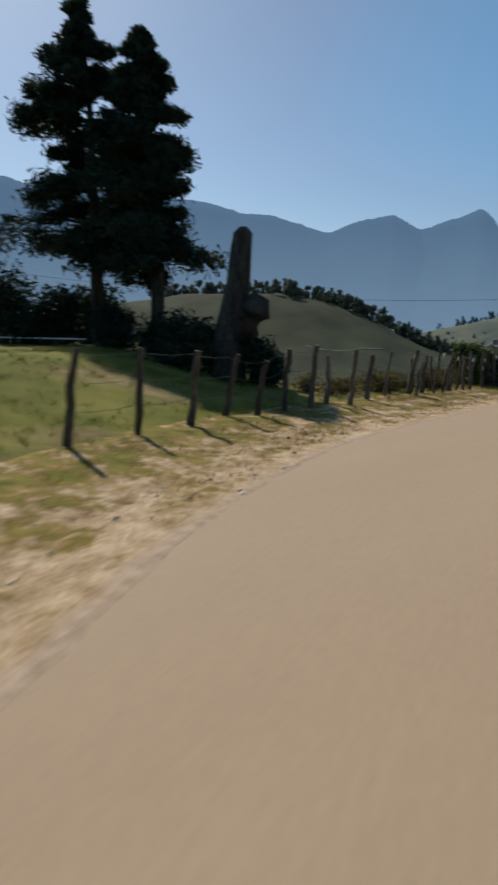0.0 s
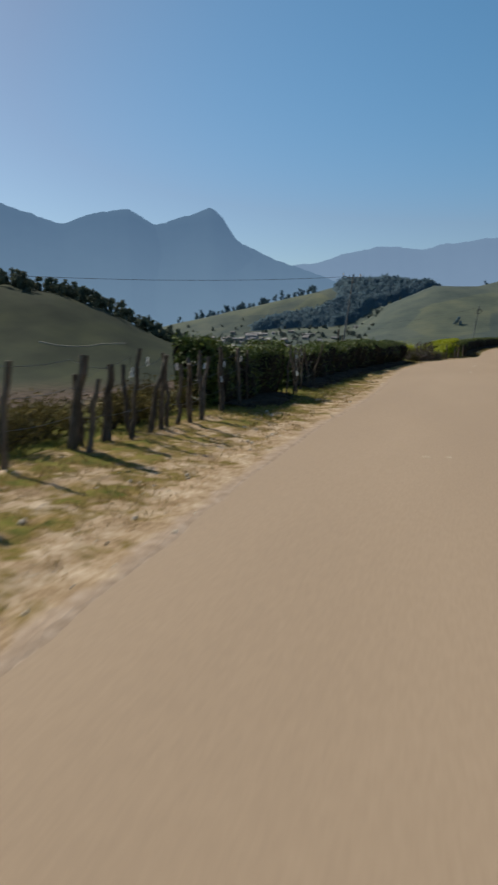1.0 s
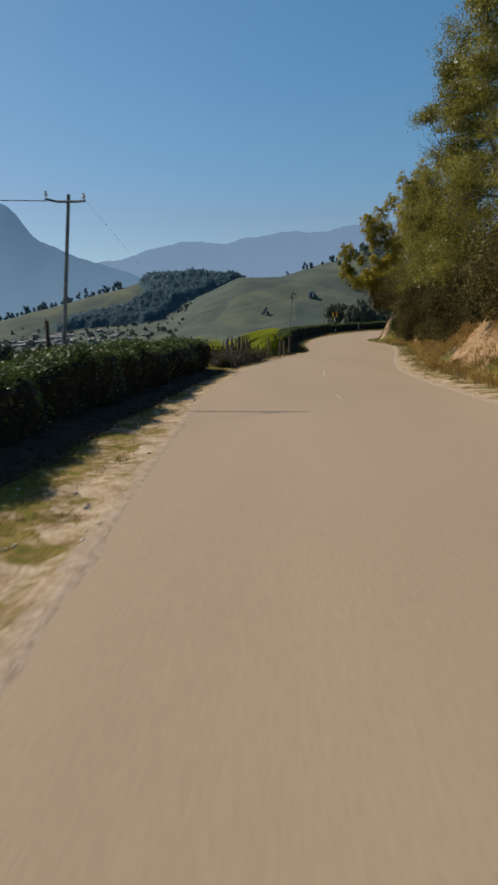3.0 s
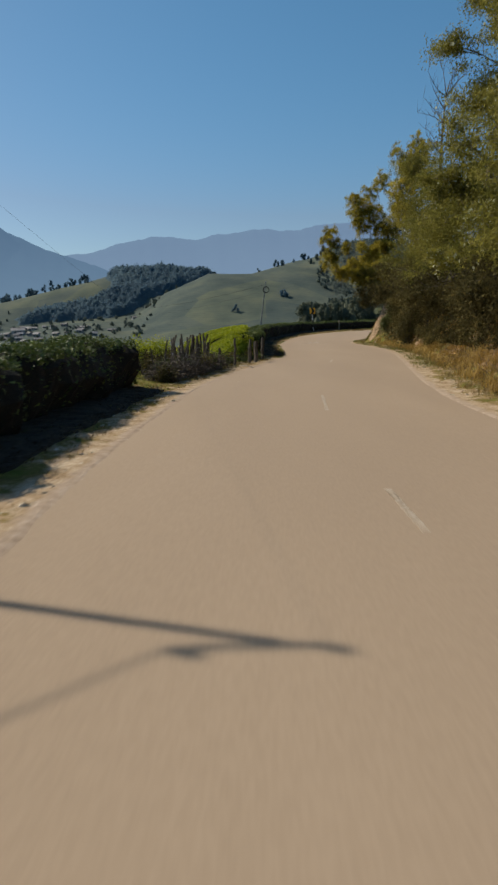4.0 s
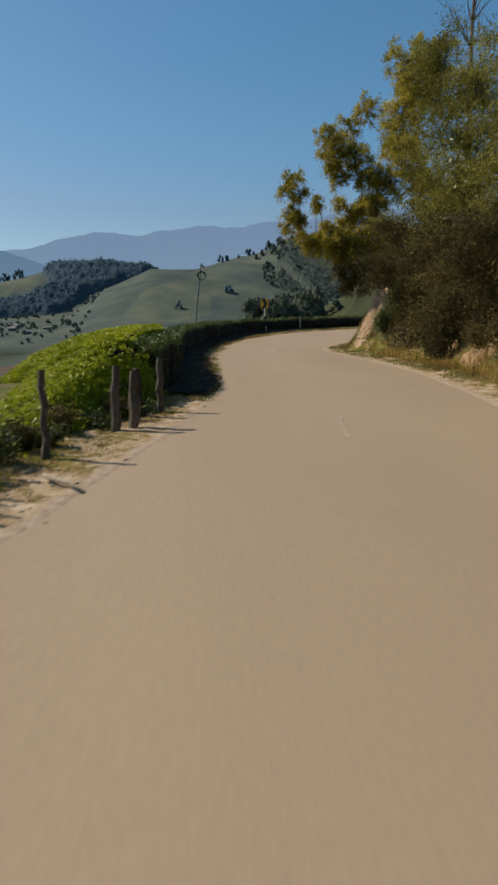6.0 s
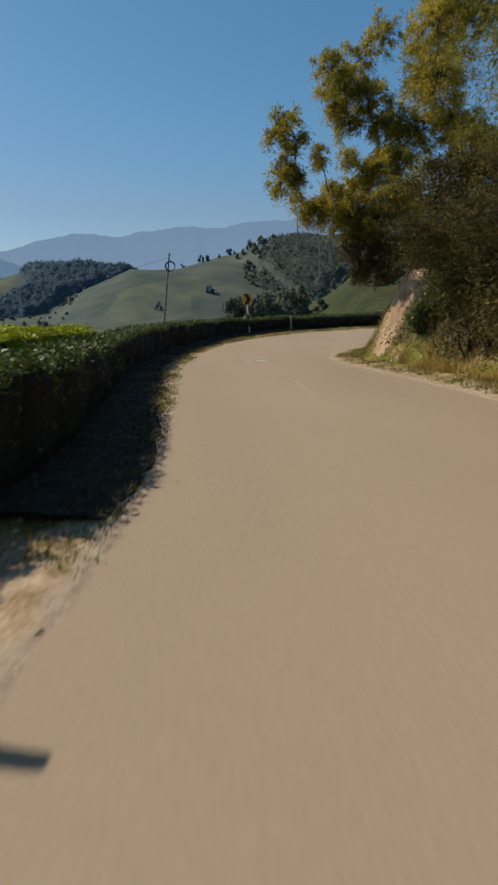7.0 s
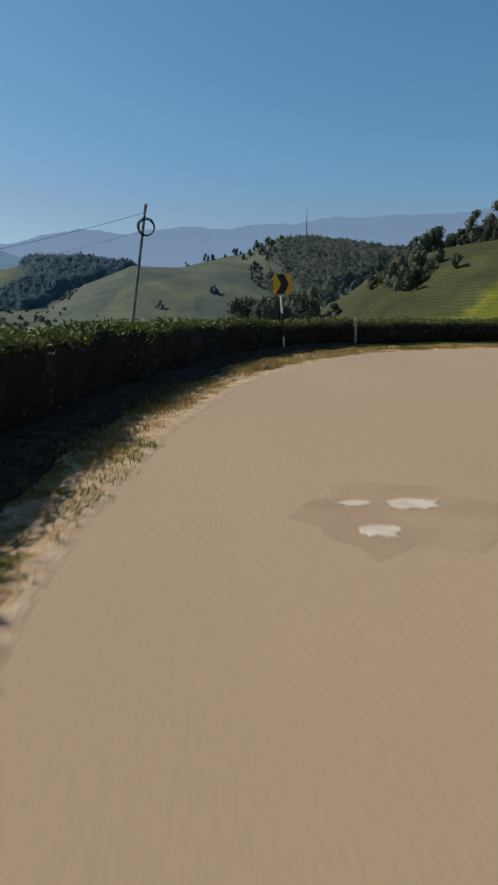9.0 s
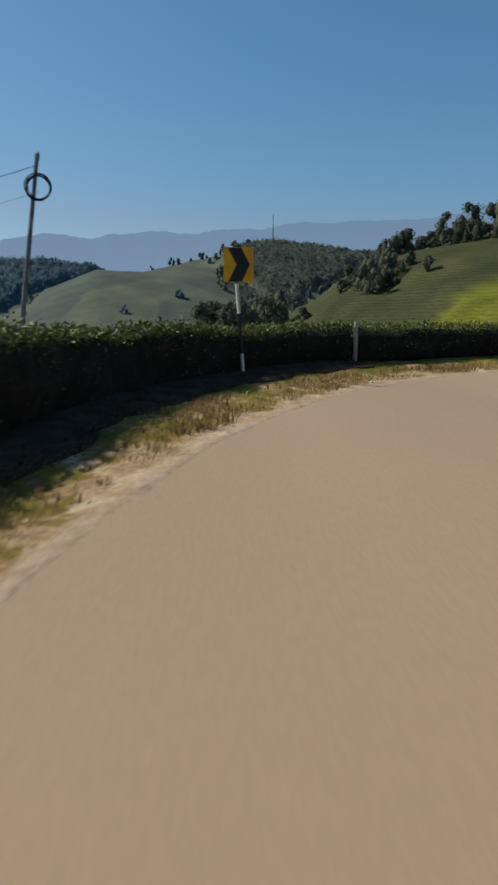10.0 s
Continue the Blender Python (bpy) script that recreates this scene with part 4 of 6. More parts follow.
# ---- fences ----
def post_mesh(h, r, bend, seed):
    g = np.random.default_rng(seed)
    k = np.linspace(0, 1, 7)
    P = np.c_[bend[0] * k ** 1.5 + g.normal(0, 0.012, 7), bend[1] * k ** 1.5 + g.normal(0, 0.012, 7), -0.15 + k * (h + 0.15)]
    return tube(P, r * (1.12 - 0.25 * k) * (1 + g.normal(0, 0.06, 7)), 7, 0.06)


def wire(pts, r=0.004, sag=0.03, n=9):
    out = []
    for a, b in zip(pts[:-1], pts[1:]):
        t = np.linspace(0, 1, n)[:, None]
        p = np.asarray(a) * (1 - t) + np.asarray(b) * t
        p[:, 2] -= sag * 4 * (t * (1 - t))[:, 0]
        out.append(tube(p, r, 4))
    return merge(out)


def fence(spots, heights, label, radius=0.045, wires=(0.35, 0.65, 0.95), rags=(), lean=0.10, tip=(0.0, 0.0)):
    pts = [(x, y, float(terrain(np.array([x]), np.array([y]))[0])) for x, y in spots]
    o = thing("fence", label, "fence", "rough roadside fences", pts[0])
    posts = []
    for k, (p, h) in enumerate(zip(pts, heights)):
        V, F = post_mesh(h, radius * rng.uniform(0.75, 1.25), rng.normal(0, lean, 2) + np.array(tip), 100 + k)
        posts.append(part("post", np_mesh("post", V + np.array(p), F, M_WOODPOST), o))
    for w in wires:
        V, F = wire([(p[0], p[1], p[2] + w * min(h, 1.15)) for p, h in zip(pts, heights)], 0.003, 0.03, 6)
        part("wire", np_mesh("wire", V, F, M_STEEL), o, "thin slack fence wire")
    for k, z in rags:
        p = pts[k]
        c = np.array(p) + (0.03, -0.05, z)
        u, v = np.meshgrid(np.linspace(-1, 1, 6), np.linspace(0, 1, 5), indexing="ij")
        a = rng.uniform(0, 2 * np.pi)
        wd = 0.032 * (0.45 + 0.55 * v)
        V = np.stack([c[0] + u * wd * np.cos(a) + rng.normal(0, 0.014, u.shape), c[1] + u * wd * np.sin(a) + rng.normal(0, 0.014, u.shape), c[2] + 0.04 - 0.10 * v + rng.normal(0, 0.012, u.shape)], -1).reshape(-1, 3)
        n0 = np.arange(5)[:, None] * 5 + np.arange(4)[None]
        F = np.stack([n0, n0 + 5, n0 + 6, n0 + 1], -1).reshape(-1, 4)
        part("rag", np_mesh("rag", V, F, M_RAG), posts[k], "scrap of white cloth tied to the fence")
    return o


fence([(-1.36, -33.35), (-1.68, -32.06), (-2.0, -30.82), (-2.42, -29.6), (-2.3, -28.96), (-2.36, -28.18), (-2.4, -27.27), (-2.63, -26.39), (-2.27, -26.11), (-2.62, -24.9),
       (-2.92, -23.59), (-2.96, -22.33), (-2.96, -21.58)], [1.12, 1.14, 1.10, 1.05, 0.95, 1.15, 1.2, 1.0, 1.13, 1.0, 1.08, 1.1, 0.97],
      "row of rough crooked wooden fence posts with wire on grass", 0.05, lean=0.05, tip=(0.09, 0.02))
sp = [(-2.85 + rng.normal(0, 0.10), -22.4 + 0.33 * k + rng.normal(0, 0.05)) for k in range(12)]
fence(sp, rng.uniform(0.85, 1.2, 12), "crowded crooked fence posts with white rags tied on", 0.034, rags=((1, 0.95), (3, 0.9), (5, 1.0), (8, 0.9)), lean=0.11)
fence([(-2.75, -19.1), (-2.95, -18.5), (-2.85, -18.0), (-3.05, -17.4), (-2.9, -16.9), (-3.0, -16.3)], [1.12, 1.0, 1.15, 0.95, 1.1, 1.05],
      "crooked wooden fence posts with white rags among hedge bushes", 0.034, rags=((1, 0.85), (3, 0.8), (4, 0.9), (2, 0.6)), lean=0.12)
sp = [(-2.85 + rng.normal(0, 0.12), -14.2 + 0.33 * k + rng.normal(0, 0.06)) for k in range(9)]
fence(sp, rng.uniform(0.85, 1.25, 9), "run of thin leaning sticks with rags in the hedge gap", 0.024, rags=((1, 0.9), (3, 0.45), (5, 0.95), (6, 0.5)), lean=0.15)
sp, hs = [], []
for k in range(36):
    y = 14.1 + k * 0.105 + rng.normal(0, 0.04) if k > 1 else 13.45 + 0.2 * k
    sp.append((-2.88 + 0.18 * (y - 13) + rng.normal(0, 0.10), y))
    hs.append(rng.uniform(0.78, 1.14))
fence(sp, hs, "close-set fence of crooked grey sticks above dead brush", 0.027, wires=(0.4, 0.75), lean=0.10, rags=((4, 0.6), (9, 0.9), (17, 0.5), (23, 0.7)))
fence([(-2.3, 16.7), (-1.97, 17.75), (-1.55, 18.25), (-1.06, 19.1)], [0.98, 0.80, 0.62, 0.97], "weathered fence posts standing before the tea bushes", 0.046, wires=(0.4, 0.75), lean=0.05)
fence([(-0.58, 20.95), (-0.34, 21.15), (-0.36, 22.25), (-0.10, 22.75)], [0.88, 0.80, 0.76, 0.90], "stout weathered fence posts at the end of the tea field", 0.064, wires=(0.4, 0.75), lean=0.03)


def dead_brush():
    """Tangled dry twigs heaped along the stick fence."""
    ch = []
    for k in range(1700):
        y = rng.uniform(12.1, 17.2)
        x = -2.58 + 0.20 * (y - 12.5) + rng.normal(0, 0.20)
        z = 0.08 + abs(rng.normal(0, 0.18))
        d = rng.normal(0, 1, 3) * np.array([1, 1, 0.6])
        d = d / np.linalg.norm(d) * rng.uniform(0.10, 0.32)
        p = np.array([x, y, z])
        ch.append(tube([p - d, p + rng.normal(0, 0.02, 3), p + d], [0.005, 0.004, 0.002], 4, 0, False))
    q = np.c_[rng.normal(0, 0.22, 9000), rng.uniform(12.1, 17.4, 9000), np.abs(rng.normal(0.05, 0.20, 9000))]
    q[:, 0] += -2.58 + 0.20 * (q[:, 1] - 12.5)
    q[:, 2] += 0.05
    ch.append(leaves(q, 0.06, 0.5, 0.5))
    tagged(part("dead_brush", np_mesh("dead_brush", *merge(ch), M_BRUSH)), "tangle of dry brown twigs and leaves at the fence foot", "brush", kind="stuff")


dead_brush()


# ---- poles and cables ----
def telephone_pole():
    o = thing("telephone_pole", "grey steel telephone pole with a crossarm behind the hedge", "pole", "roadside poles", (-4.33, -0.05, -0.6))
    base, top = np.array((-4.62, -0.12, -0.8)), np.array((-4.10, 0.1, 4.12))
    V, F = tube([base + (top - base) * k for k in np.linspace(0, 1, 8)], np.linspace(0.052, 0.032, 8), 10)
    part("shaft", np_mesh("shaft", V, F, M_STEEL), o)
    c = base + (top - base) * 0.972
    V, F = tube([c + np.array((-0.42, -0.08, 0.06)), c + np.array((-0.2, -0.08, 0.0)), c + np.array((0.2, -0.08, -0.02)), c + np.array((0.36, -0.08, -0.01))], 0.024, 6)
    arm = part("crossarm", np_mesh("crossarm", V, F, M_STEEL), o)
    for dx, dz in ((-0.40, 0.10), (0.33, 0.02)):
        p = c + np.array((dx, -0.08, dz))
        V, F = tube([p, p + (0, 0, 0.05), p + (0, 0, 0.07), p + (0, 0, 0.10)], [0.025, 0.035, 0.02, 0.03], 8)
        part("insulator", np_mesh("insulator", V, F, M_WHITE), arm, "small pale insulator")
    return c


ARM = telephone_pole()
for x, y, h in ((-4.55, -0.5, 1.75), (-4.48, 0.15, 1.5)):
    o = thing("stake", "short weathered stake beside the telephone pole", "stake", "stakes by the pole", (x, y, -0.5))
    V, F = post_mesh(h + 0.5, 0.045, (0.02, 0.01), 5)
    part("shaft", np_mesh("stake", V + np.array((x, y, -0.5)), F, M_WOODPOST), o)


def coil_pole():
    o = thing("cable_pole", "leaning grey steel pole with a coil of black cable", "pole", "roadside poles", (-0.42, 61.3, 0.2))
    base, top = np.array((-0.50, 61.25, -0.6)), np.array((0.30, 61.45, 5.50))
    V, F = tube([base + (top - base) * k for k in np.linspace(0, 1, 9)], np.linspace(0.075, 0.048, 9), 10)
    part("shaft", np_mesh("shaft", V, F, M_STEEL), o)
    part("cap", np_mesh("cap", *tube([top + (0, 0, -0.02), top + (0.02, 0, 0.10), top + (0.05, 0, 0.16)], [0.06, 0.06, 0.02], 8), M_STEEL), o)
    c = np.array((0.34, 61.30, 4.83))
    loops = []
    for k in range(7):
        r = 0.285 + rng.normal(0, 0.020)
        loops.append((r, *rng.normal(0, 0.02, 3)))
    t = np.linspace(0, 14 * np.pi, 7 * 30 + 1)
    r, dx, dy, dz = (np.interp(t / (2 * np.pi), np.arange(7) + 0.5, q) for q in np.array(loops).T)
    coil = np.c_[c[0] + dx + r * np.cos(t), c[1] + dy + 0.03 * np.sin(3.13 * t), c[2] + dz + r * np.sin(t)]
    part("cable_coil", np_mesh("cable_coil", *tube(coil, 0.012, 5), M_CABLE), o, "coil of black cable tied round the pole")
    return top


TOP2 = coil_pole()


def cable(name, a, b, sag, r, label):
    t = np.linspace(0, 1, 40)[:, None]
    p = np.asarray(a) * (1 - t) + np.asarray(b) * t
    p[:, 2] -= sag * 4 * (t * (1 - t))[:, 0]
    tagged(part(name, np_mesh(name, *tube(p, r, 5), M_CABLE)), label, "cable")


cable("overhead_cable", ARM + np.array((-0.40, -0.1, 0.02)), (-24, -22, 4.0), 0.7, 0.008, "black telephone cable hanging between poles")
cable("overhead_cable", ARM + np.array((0.33, -0.05, 0.03)), (-9.0, 75, -1.0), 0.6, 0.0018, "black cable running down from the pole into the valley")
cable("overhead_cable", TOP2 + np.array((0, 0, -0.15)), (-16, 67.8, 3.2), 0.4, 0.008, "thin black cable running off the pole")
cable("overhead_cable", TOP2 + np.array((0, 0, -0.75)), (-16, 67.8, 2.4), 0.4, 0.004, "fine black cable slung below another")


# ---- chevron sign ----
def chevron_sign():
    b0, b1 = np.array((4.55, 55.45, 0.55)), np.array((4.42, 55.5, 2.28))
    o = thing("chevron_sign", "yellow road sign with a black chevron on a striped post", "road sign", at=tuple(b0))
    cuts = [0, 0.34, 0.72, 1.0]
    for k in range(3):
        p = [b0 + (b1 - b0) * c for c in (cuts[k], cuts[k + 1])]
        V, F = tube(p, 0.028, 10)
        part("post_band", np_mesh("post_band", V, F, (M_WHITE, M_BLACK, M_WHITE)[k]), o, ("white painted band", "black painted band", "white painted band")[k])
    c = np.array((4.44, 55.45, 2.58))
    ax = np.array((0.97, -0.24, 0.0))
    up = np.array((-0.02, 0, 1.0))
    nr = np.cross(ax, up)
    w, h = 0.245, 0.275

    def plate(pts, d0, d1):
        n = len(pts)
        V = [c + ax * p[0] + up * p[1] + nr * d for d in (d0, d1) for p in pts]
        bm = bmesh.new()
        vs = [bm.verts.new(v) for v in V]
        bm.faces.new(vs[:n][::-1])
        bm.faces.new(vs[n:])
        for i in range(n):
            bm.faces.new((vs[i], vs[(i + 1) % n], vs[n + (i + 1) % n], vs[n + i]))
        bmesh.ops.recalc_face_normals(bm, faces=bm.faces)
        return bm

    def bm_part(name, bm, m, owner, label=""):
        me = bpy.data.meshes.new(name)
        bm.to_mesh(me)
        bm.free()
        me.materials.append(m)
        return part(name, me, owner, label)

    board = bm_part("board", plate([(-w, -h), (w, -h), (w, h), (-w, h)], 0, 0.012), M_YELLOW, o, "yellow reflective board")
    bm_part("chevron", plate([(-0.17, -h + 0.005), (0.055, -h + 0.005), (0.192, 0), (0.055, h - 0.005), (-0.17, h - 0.005), (-0.03, 0)], 0.013, 0.016), M_BLACK, board, "black arrow pointing along the bend")


chevron_sign()


def gate_post():
    x, y = 7.04, 57.36
    z = float(terrain(np.array([x]), np.array([y]))[0])
    o = thing("marker_post", "stubby pale concrete post in the hedge gap", "post", at=(x, y, z))
    V, F = tube([(x, y, z - 0.2), (x, y, z + 0.75), (x, y, z + 0.82)], [0.048, 0.045, 0.025], 6, 0.03)
    part("shaft", np_mesh("marker_post", V, F, M_CONCRETE), o)


gate_post()


# ---- trees ----
def limb(a, b, r0, r1, n=7, sway=0.08, sides=6):
    """A gently curving limb: its mesh arrays and its centre line."""
    t = np.linspace(0, 1, n)[:, None]
    a, b = np.asarray(a, float), np.asarray(b, float)
    L = np.linalg.norm(b - a)
    p = a * (1 - t) + b * t + sway * L * 0.45 * (np.sin(np.pi * t) * rng.normal(0, 1, 3) + 0.5 * np.sin(2 * np.pi * t) * rng.normal(0, 1, 3))
    p[:, 2] += 0.08 * L * np.sin(np.pi * t[:, 0])
    return tube(p, np.linspace(r0, r1, n), sides, 0.04), p


def clump_points(c, r, n, flat=0.8):
    v = np.clip(rng.normal(0, 0.45, (n, 3)), -1.1, 1.1)
    return np.asarray(c) + v * np.array([r, r, r * flat])


def broadleaf(base, fork, blobs, leaf, label, material, bark, size=0.10, per=420, trunk=0.28, droop=0.0, narrow=0.42, pale=None, shade_below=0.0):
    """Trunk, a branch to every blob of foliage and soft leaf clumps with gaps. blobs: (x, y, z, radius)."""
    o = thing("tree", label, "tree", "roadside trees", base)
    t, P = limb(np.array(base) - (0, 0, 0.4), fork, trunk, trunk * 0.62, 9, 0.10)
    part("trunk", np_mesh("trunk", *t, bark, True), o)
    pts, ppts, dpts = [], [], []
    nodes, girth = [p for p in P[4:]], [trunk * 0.55] * 5
    for x, y, z, r in sorted(blobs, key=lambda q: math.dist(q[:3], fork)):
        c = np.array((x, y, z))
        N = np.array(nodes)
        near = np.linalg.norm(N - c, axis=1) + 0.5 * np.maximum(0, N[:, 2] - c[2])
        i = int(np.argmin(near))
        g0 = max(0.02, girth[i] * 0.62)
        w, Q = limb(N[i], c, g0, 0.016, 8, 0.10)
        for m in (3, 5, 7):
            nodes.append(Q[m])
            girth.append(g0 + (0.016 - g0) * m / 7)
        wood = [w]
        for s in range(max(6, int(12 * r ** 1.4))):
            v = ball(1)[0] * r * rng.uniform(0.25, 1.2) * np.array((1, 1, 0.9))
            cc = c + v
            wood.append(limb(Q[int(rng.integers(4, 8))], cc, 0.014, 0.004, 4, 0.15, 4)[0])
            q = clump_points(cc, r * rng.uniform(0.25, 0.50) + 0.16, int(per * rng.uniform(0.35, 1.0)), rng.uniform(0.5, 0.95))
            # below this height the leaves turn darker: crown shade put into colour
            if cc[2] < shade_below:
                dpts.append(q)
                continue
            if pale is not None and rng.random() < pale:
                ppts.append(q[: len(q) // 14])
                q = q[len(q) // 14:]
            pts.append(q)
        part("branch", np_mesh("branch", *merge(wood), bark, True), o)
    part("crown", np_mesh("crown", *leaves(np.vstack(pts), size, 0.4, narrow, droop, tri=True), material), o, leaf)
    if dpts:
        part("lower_crown", np_mesh("lower_crown", *leaves(np.vstack(dpts), size, 0.4, narrow, droop, tri=True), M_SCRUB_SHADE), o, "lower foliage in a darker leaf colour, painted as shade")
    if ppts:
        part("pale_foliage", np_mesh("pale_foliage", *leaves(np.vstack(ppts), size * 1.45, 0.9, narrow, droop), M_LEAF_PALE), o, "larger pale silvery leaves")
    return o


def column(x, y, z0, z1, r0, r1, n, spread):
    """Blob places filling an upright crown."""
    res = []
    for k in range(n):
        u = (k + rng.uniform(0, 1)) / n
        z = z0 + (z1 - z0) * u
        r = r0 + (r1 - r0) * u
        a = rng.uniform(0, 2 * math.pi)
        d = spread * math.sqrt(rng.uniform(0, 1)) * (1.0 - 0.55 * u)
        res.append((x + d * math.cos(a), y + d * math.sin(a), z, r * rng.uniform(0.8, 1.2)))
    return res


def gnd(x, y):
    return float(terrain(np.array([float(x)]), np.array([float(y)]))[0])


def wattle(base, fork, blobs, label):
    """A feathery tree: branches that fork into fine twigs, each twig lined with narrow leaves."""
    o = thing("tree", label, "tree", "roadside trees", base)
    t, P = limb(np.array(base) - (0, 0, 0.4), fork, 0.24, 0.15, 9, 0.08)
    part("trunk", np_mesh("trunk", *t, M_BARK, True), o)
    nodes, girth = [p for p in P[4:]], [0.13] * 5
    spots, ways, low, low_ways = [], [], [], []
    for x, y, z, r in sorted(blobs, key=lambda q: math.dist(q[:3], fork)):
        c = np.array((x, y, z))
        N = np.array(nodes)
        i = int(np.argmin(np.linalg.norm(N - c, axis=1) + 0.5 * np.maximum(0, N[:, 2] - c[2])))
        g0 = max(0.022, girth[i] * 0.62)
        w, Q = limb(N[i], c, g0, 0.016, 8, 0.10)
        for m in (3, 5, 7):
            nodes.append(Q[m])
            girth.append(g0 + (0.016 - g0) * m / 7)
        wood = [w]
        for s in range(max(14, int(40 * r ** 1.5))):
            v = ball(1)[0] * r * rng.uniform(0.35, 1.05)
            v[2] *= 0.85
            cc = c + v
            wood.append(limb(Q[int(rng.integers(4, 8))], cc, 0.013, 0.004, 4, 0.15, 4)[0])
            twigs = 9
            e = v / (np.linalg.norm(v) + 1e-6) * 0.5 + ball(twigs) * 0.75 + np.array((0, 0, -0.12))
            e = e / np.linalg.norm(e, axis=1)[:, None] * rng.uniform(0.16, 0.40, (twigs, 1)) * (0.75 + 0.4 * r)
            k = rng.integers(0, twigs, 150)
            f = rng.uniform(0.0, 1.0, (150, 1))
            q = cc + e[k] * f + rng.normal(0, 0.05, (150, 3))
            q[:, 2] -= 0.12 * f[:, 0] ** 2
            dk = e[k] / np.linalg.norm(e[k], axis=1)[:, None]
            # under 4 m the darker leaf paints the shade of the crown
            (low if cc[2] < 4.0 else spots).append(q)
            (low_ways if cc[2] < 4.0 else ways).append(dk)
        part("branch", np_mesh("branch", *merge(wood), M_BARK, True), o)
    part("crown", np_mesh("crown", *leaves(np.vstack(spots), 0.088, 0.4, 0.34, 0.1, way=np.vstack(ways), tri=True), M_LEAF), o, "feathery leaves, windscreen haze painted in as yellow")
    part("lower_crown", np_mesh("lower_crown", *leaves(np.vstack(low), 0.085, 0.4, 0.36, 0.1, way=np.vstack(low_ways), tri=True), M_SCRUB_SHADE), o, "lower foliage in a darker leaf colour, painted as shade")


# the wattle at the end of the spur, reaching over the road
TIPS = [(4.6, 42.1, 7.6, 0.50), (4.9, 41.9, 7.0, 0.46), (4.3, 41.8, 7.1, 0.40), (4.5, 41.6, 6.3, 0.50), (4.9, 41.7, 5.9, 0.46), (4.3, 41.3, 5.5, 0.40),
        (5.8, 42.6, 6.6, 0.36), (5.2, 42.4, 5.2, 0.44), (5.8, 42.3, 4.9, 0.65), (6.7, 42.7, 4.8, 0.79), (7.4, 42.6, 4.6, 0.76), (6.6, 43.2, 5.6, 0.42),
        (6.9, 43.5, 6.8, 0.40), (7.5, 43.5, 5.9, 0.51), (7.0, 45.1, 9.8, 0.79), (6.8, 45.0, 8.9, 0.62), (7.2, 44.8, 8.2, 0.63), (7.9, 45.5, 9.4, 0.9),
        (8.6, 44.7, 8.1, 0.85), (8.4, 43.9, 6.5, 0.80), (8.7, 43.1, 5.1, 0.9), (7.2, 42.5, 3.8, 0.75), (8.1, 42.6, 3.5, 0.85), (7.5, 42.3, 3.0, 0.65),
        (6.2, 42.7, 5.3, 0.55), (5.6, 42.5, 4.9, 0.50), (6.8, 42.9, 4.5, 0.70), (7.6, 42.9, 5.0, 0.80), (7.0, 43.4, 5.6, 0.55), (7.7, 43.6, 6.2, 0.70),
        (8.4, 43.0, 5.3, 0.80), (7.9, 42.9, 4.3, 0.70), (6.6, 44.6, 9.8, 0.70), (7.0, 44.5, 8.9, 0.65), (7.9, 44.6, 9.2, 0.80), (8.7, 44.4, 8.3, 0.90),
        (9.0, 44.0, 7.2, 0.90), (8.4, 43.7, 6.7, 0.70)]
HEART = []
for k in range(26):                                      # the dense heart of the crown, over the bank
    u = (k + 0.5) / 26
    z = 3.2 + 9.6 * u
    HEART.append((rng.uniform(8.4 + 0.10 * (z - 3), 12.2), rng.uniform(41.8, 45.2), z, rng.uniform(0.75, 1.15)))
HEART += [(10.6, 45.6, 12.6, 0.6), (11.3, 46.0, 14.4, 0.5), (11.1, 45.8, 13.6, 0.45), (8.0, 46.0, 10.8, 0.7), (8.8, 45.9, 11.6, 0.8)]
wattle((10.8, 43.8, gnd(10.8, 43.8)), (10.2, 43.4, 5.6), TIPS + HEART, "spreading wattle tree leaning out over the road from the bank")
broadleaf((10.2, 35.5, gnd(10.2, 35.5)), (9.8, 35.2, 5.5), column(9.6, 35.5, 2.8, 10.5, 1.3, 1.0, 15, 2.4) + [(7.4, 36.4, 3.4, 0.8), (7.2, 34.6, 4.4, 0.8), (8.0, 38.4, 4.9, 0.7)],
          "olive-green leaves", "dense broadleaf tree on the cut bank", M_OLIVE, M_BARK, 0.085, 540, 0.24, shade_below=5.0)
broadleaf((9.4, 28.6, gnd(9.4, 28.6)), (9.2, 28.2, 5.0), column(9.2, 28.4, 2.4, 8.4, 1.4, 1.0, 15, 2.3) + [(7.2, 29.5, 2.7, 0.8), (7.0, 27, 3.2, 0.8)],
          "olive-green leaves", "tall leafy tree standing on the roadside bank", M_OLIVE, M_BARK_PALE, 0.088, 540, 0.24, pale=0.12, shade_below=4.0)
broadleaf((8.6, 21.6, gnd(8.6, 21.6)), (8.4, 21.2, 7.0), column(8.3, 21.4, 2.2, 14.5, 1.4, 1.0, 21, 2.2) + [(6.3, 22.5, 2.6, 0.8), (6.4, 20.5, 3.6, 0.8), (6.6, 21, 6.5, 0.9)],
          "yellow-green drooping leaves", "tall leafy tree with some pale silvery leaves on the bank", M_OLIVE, M_BARK_PALE, 0.105, 420, 0.22, 0.6, pale=0.35, shade_below=3.2)
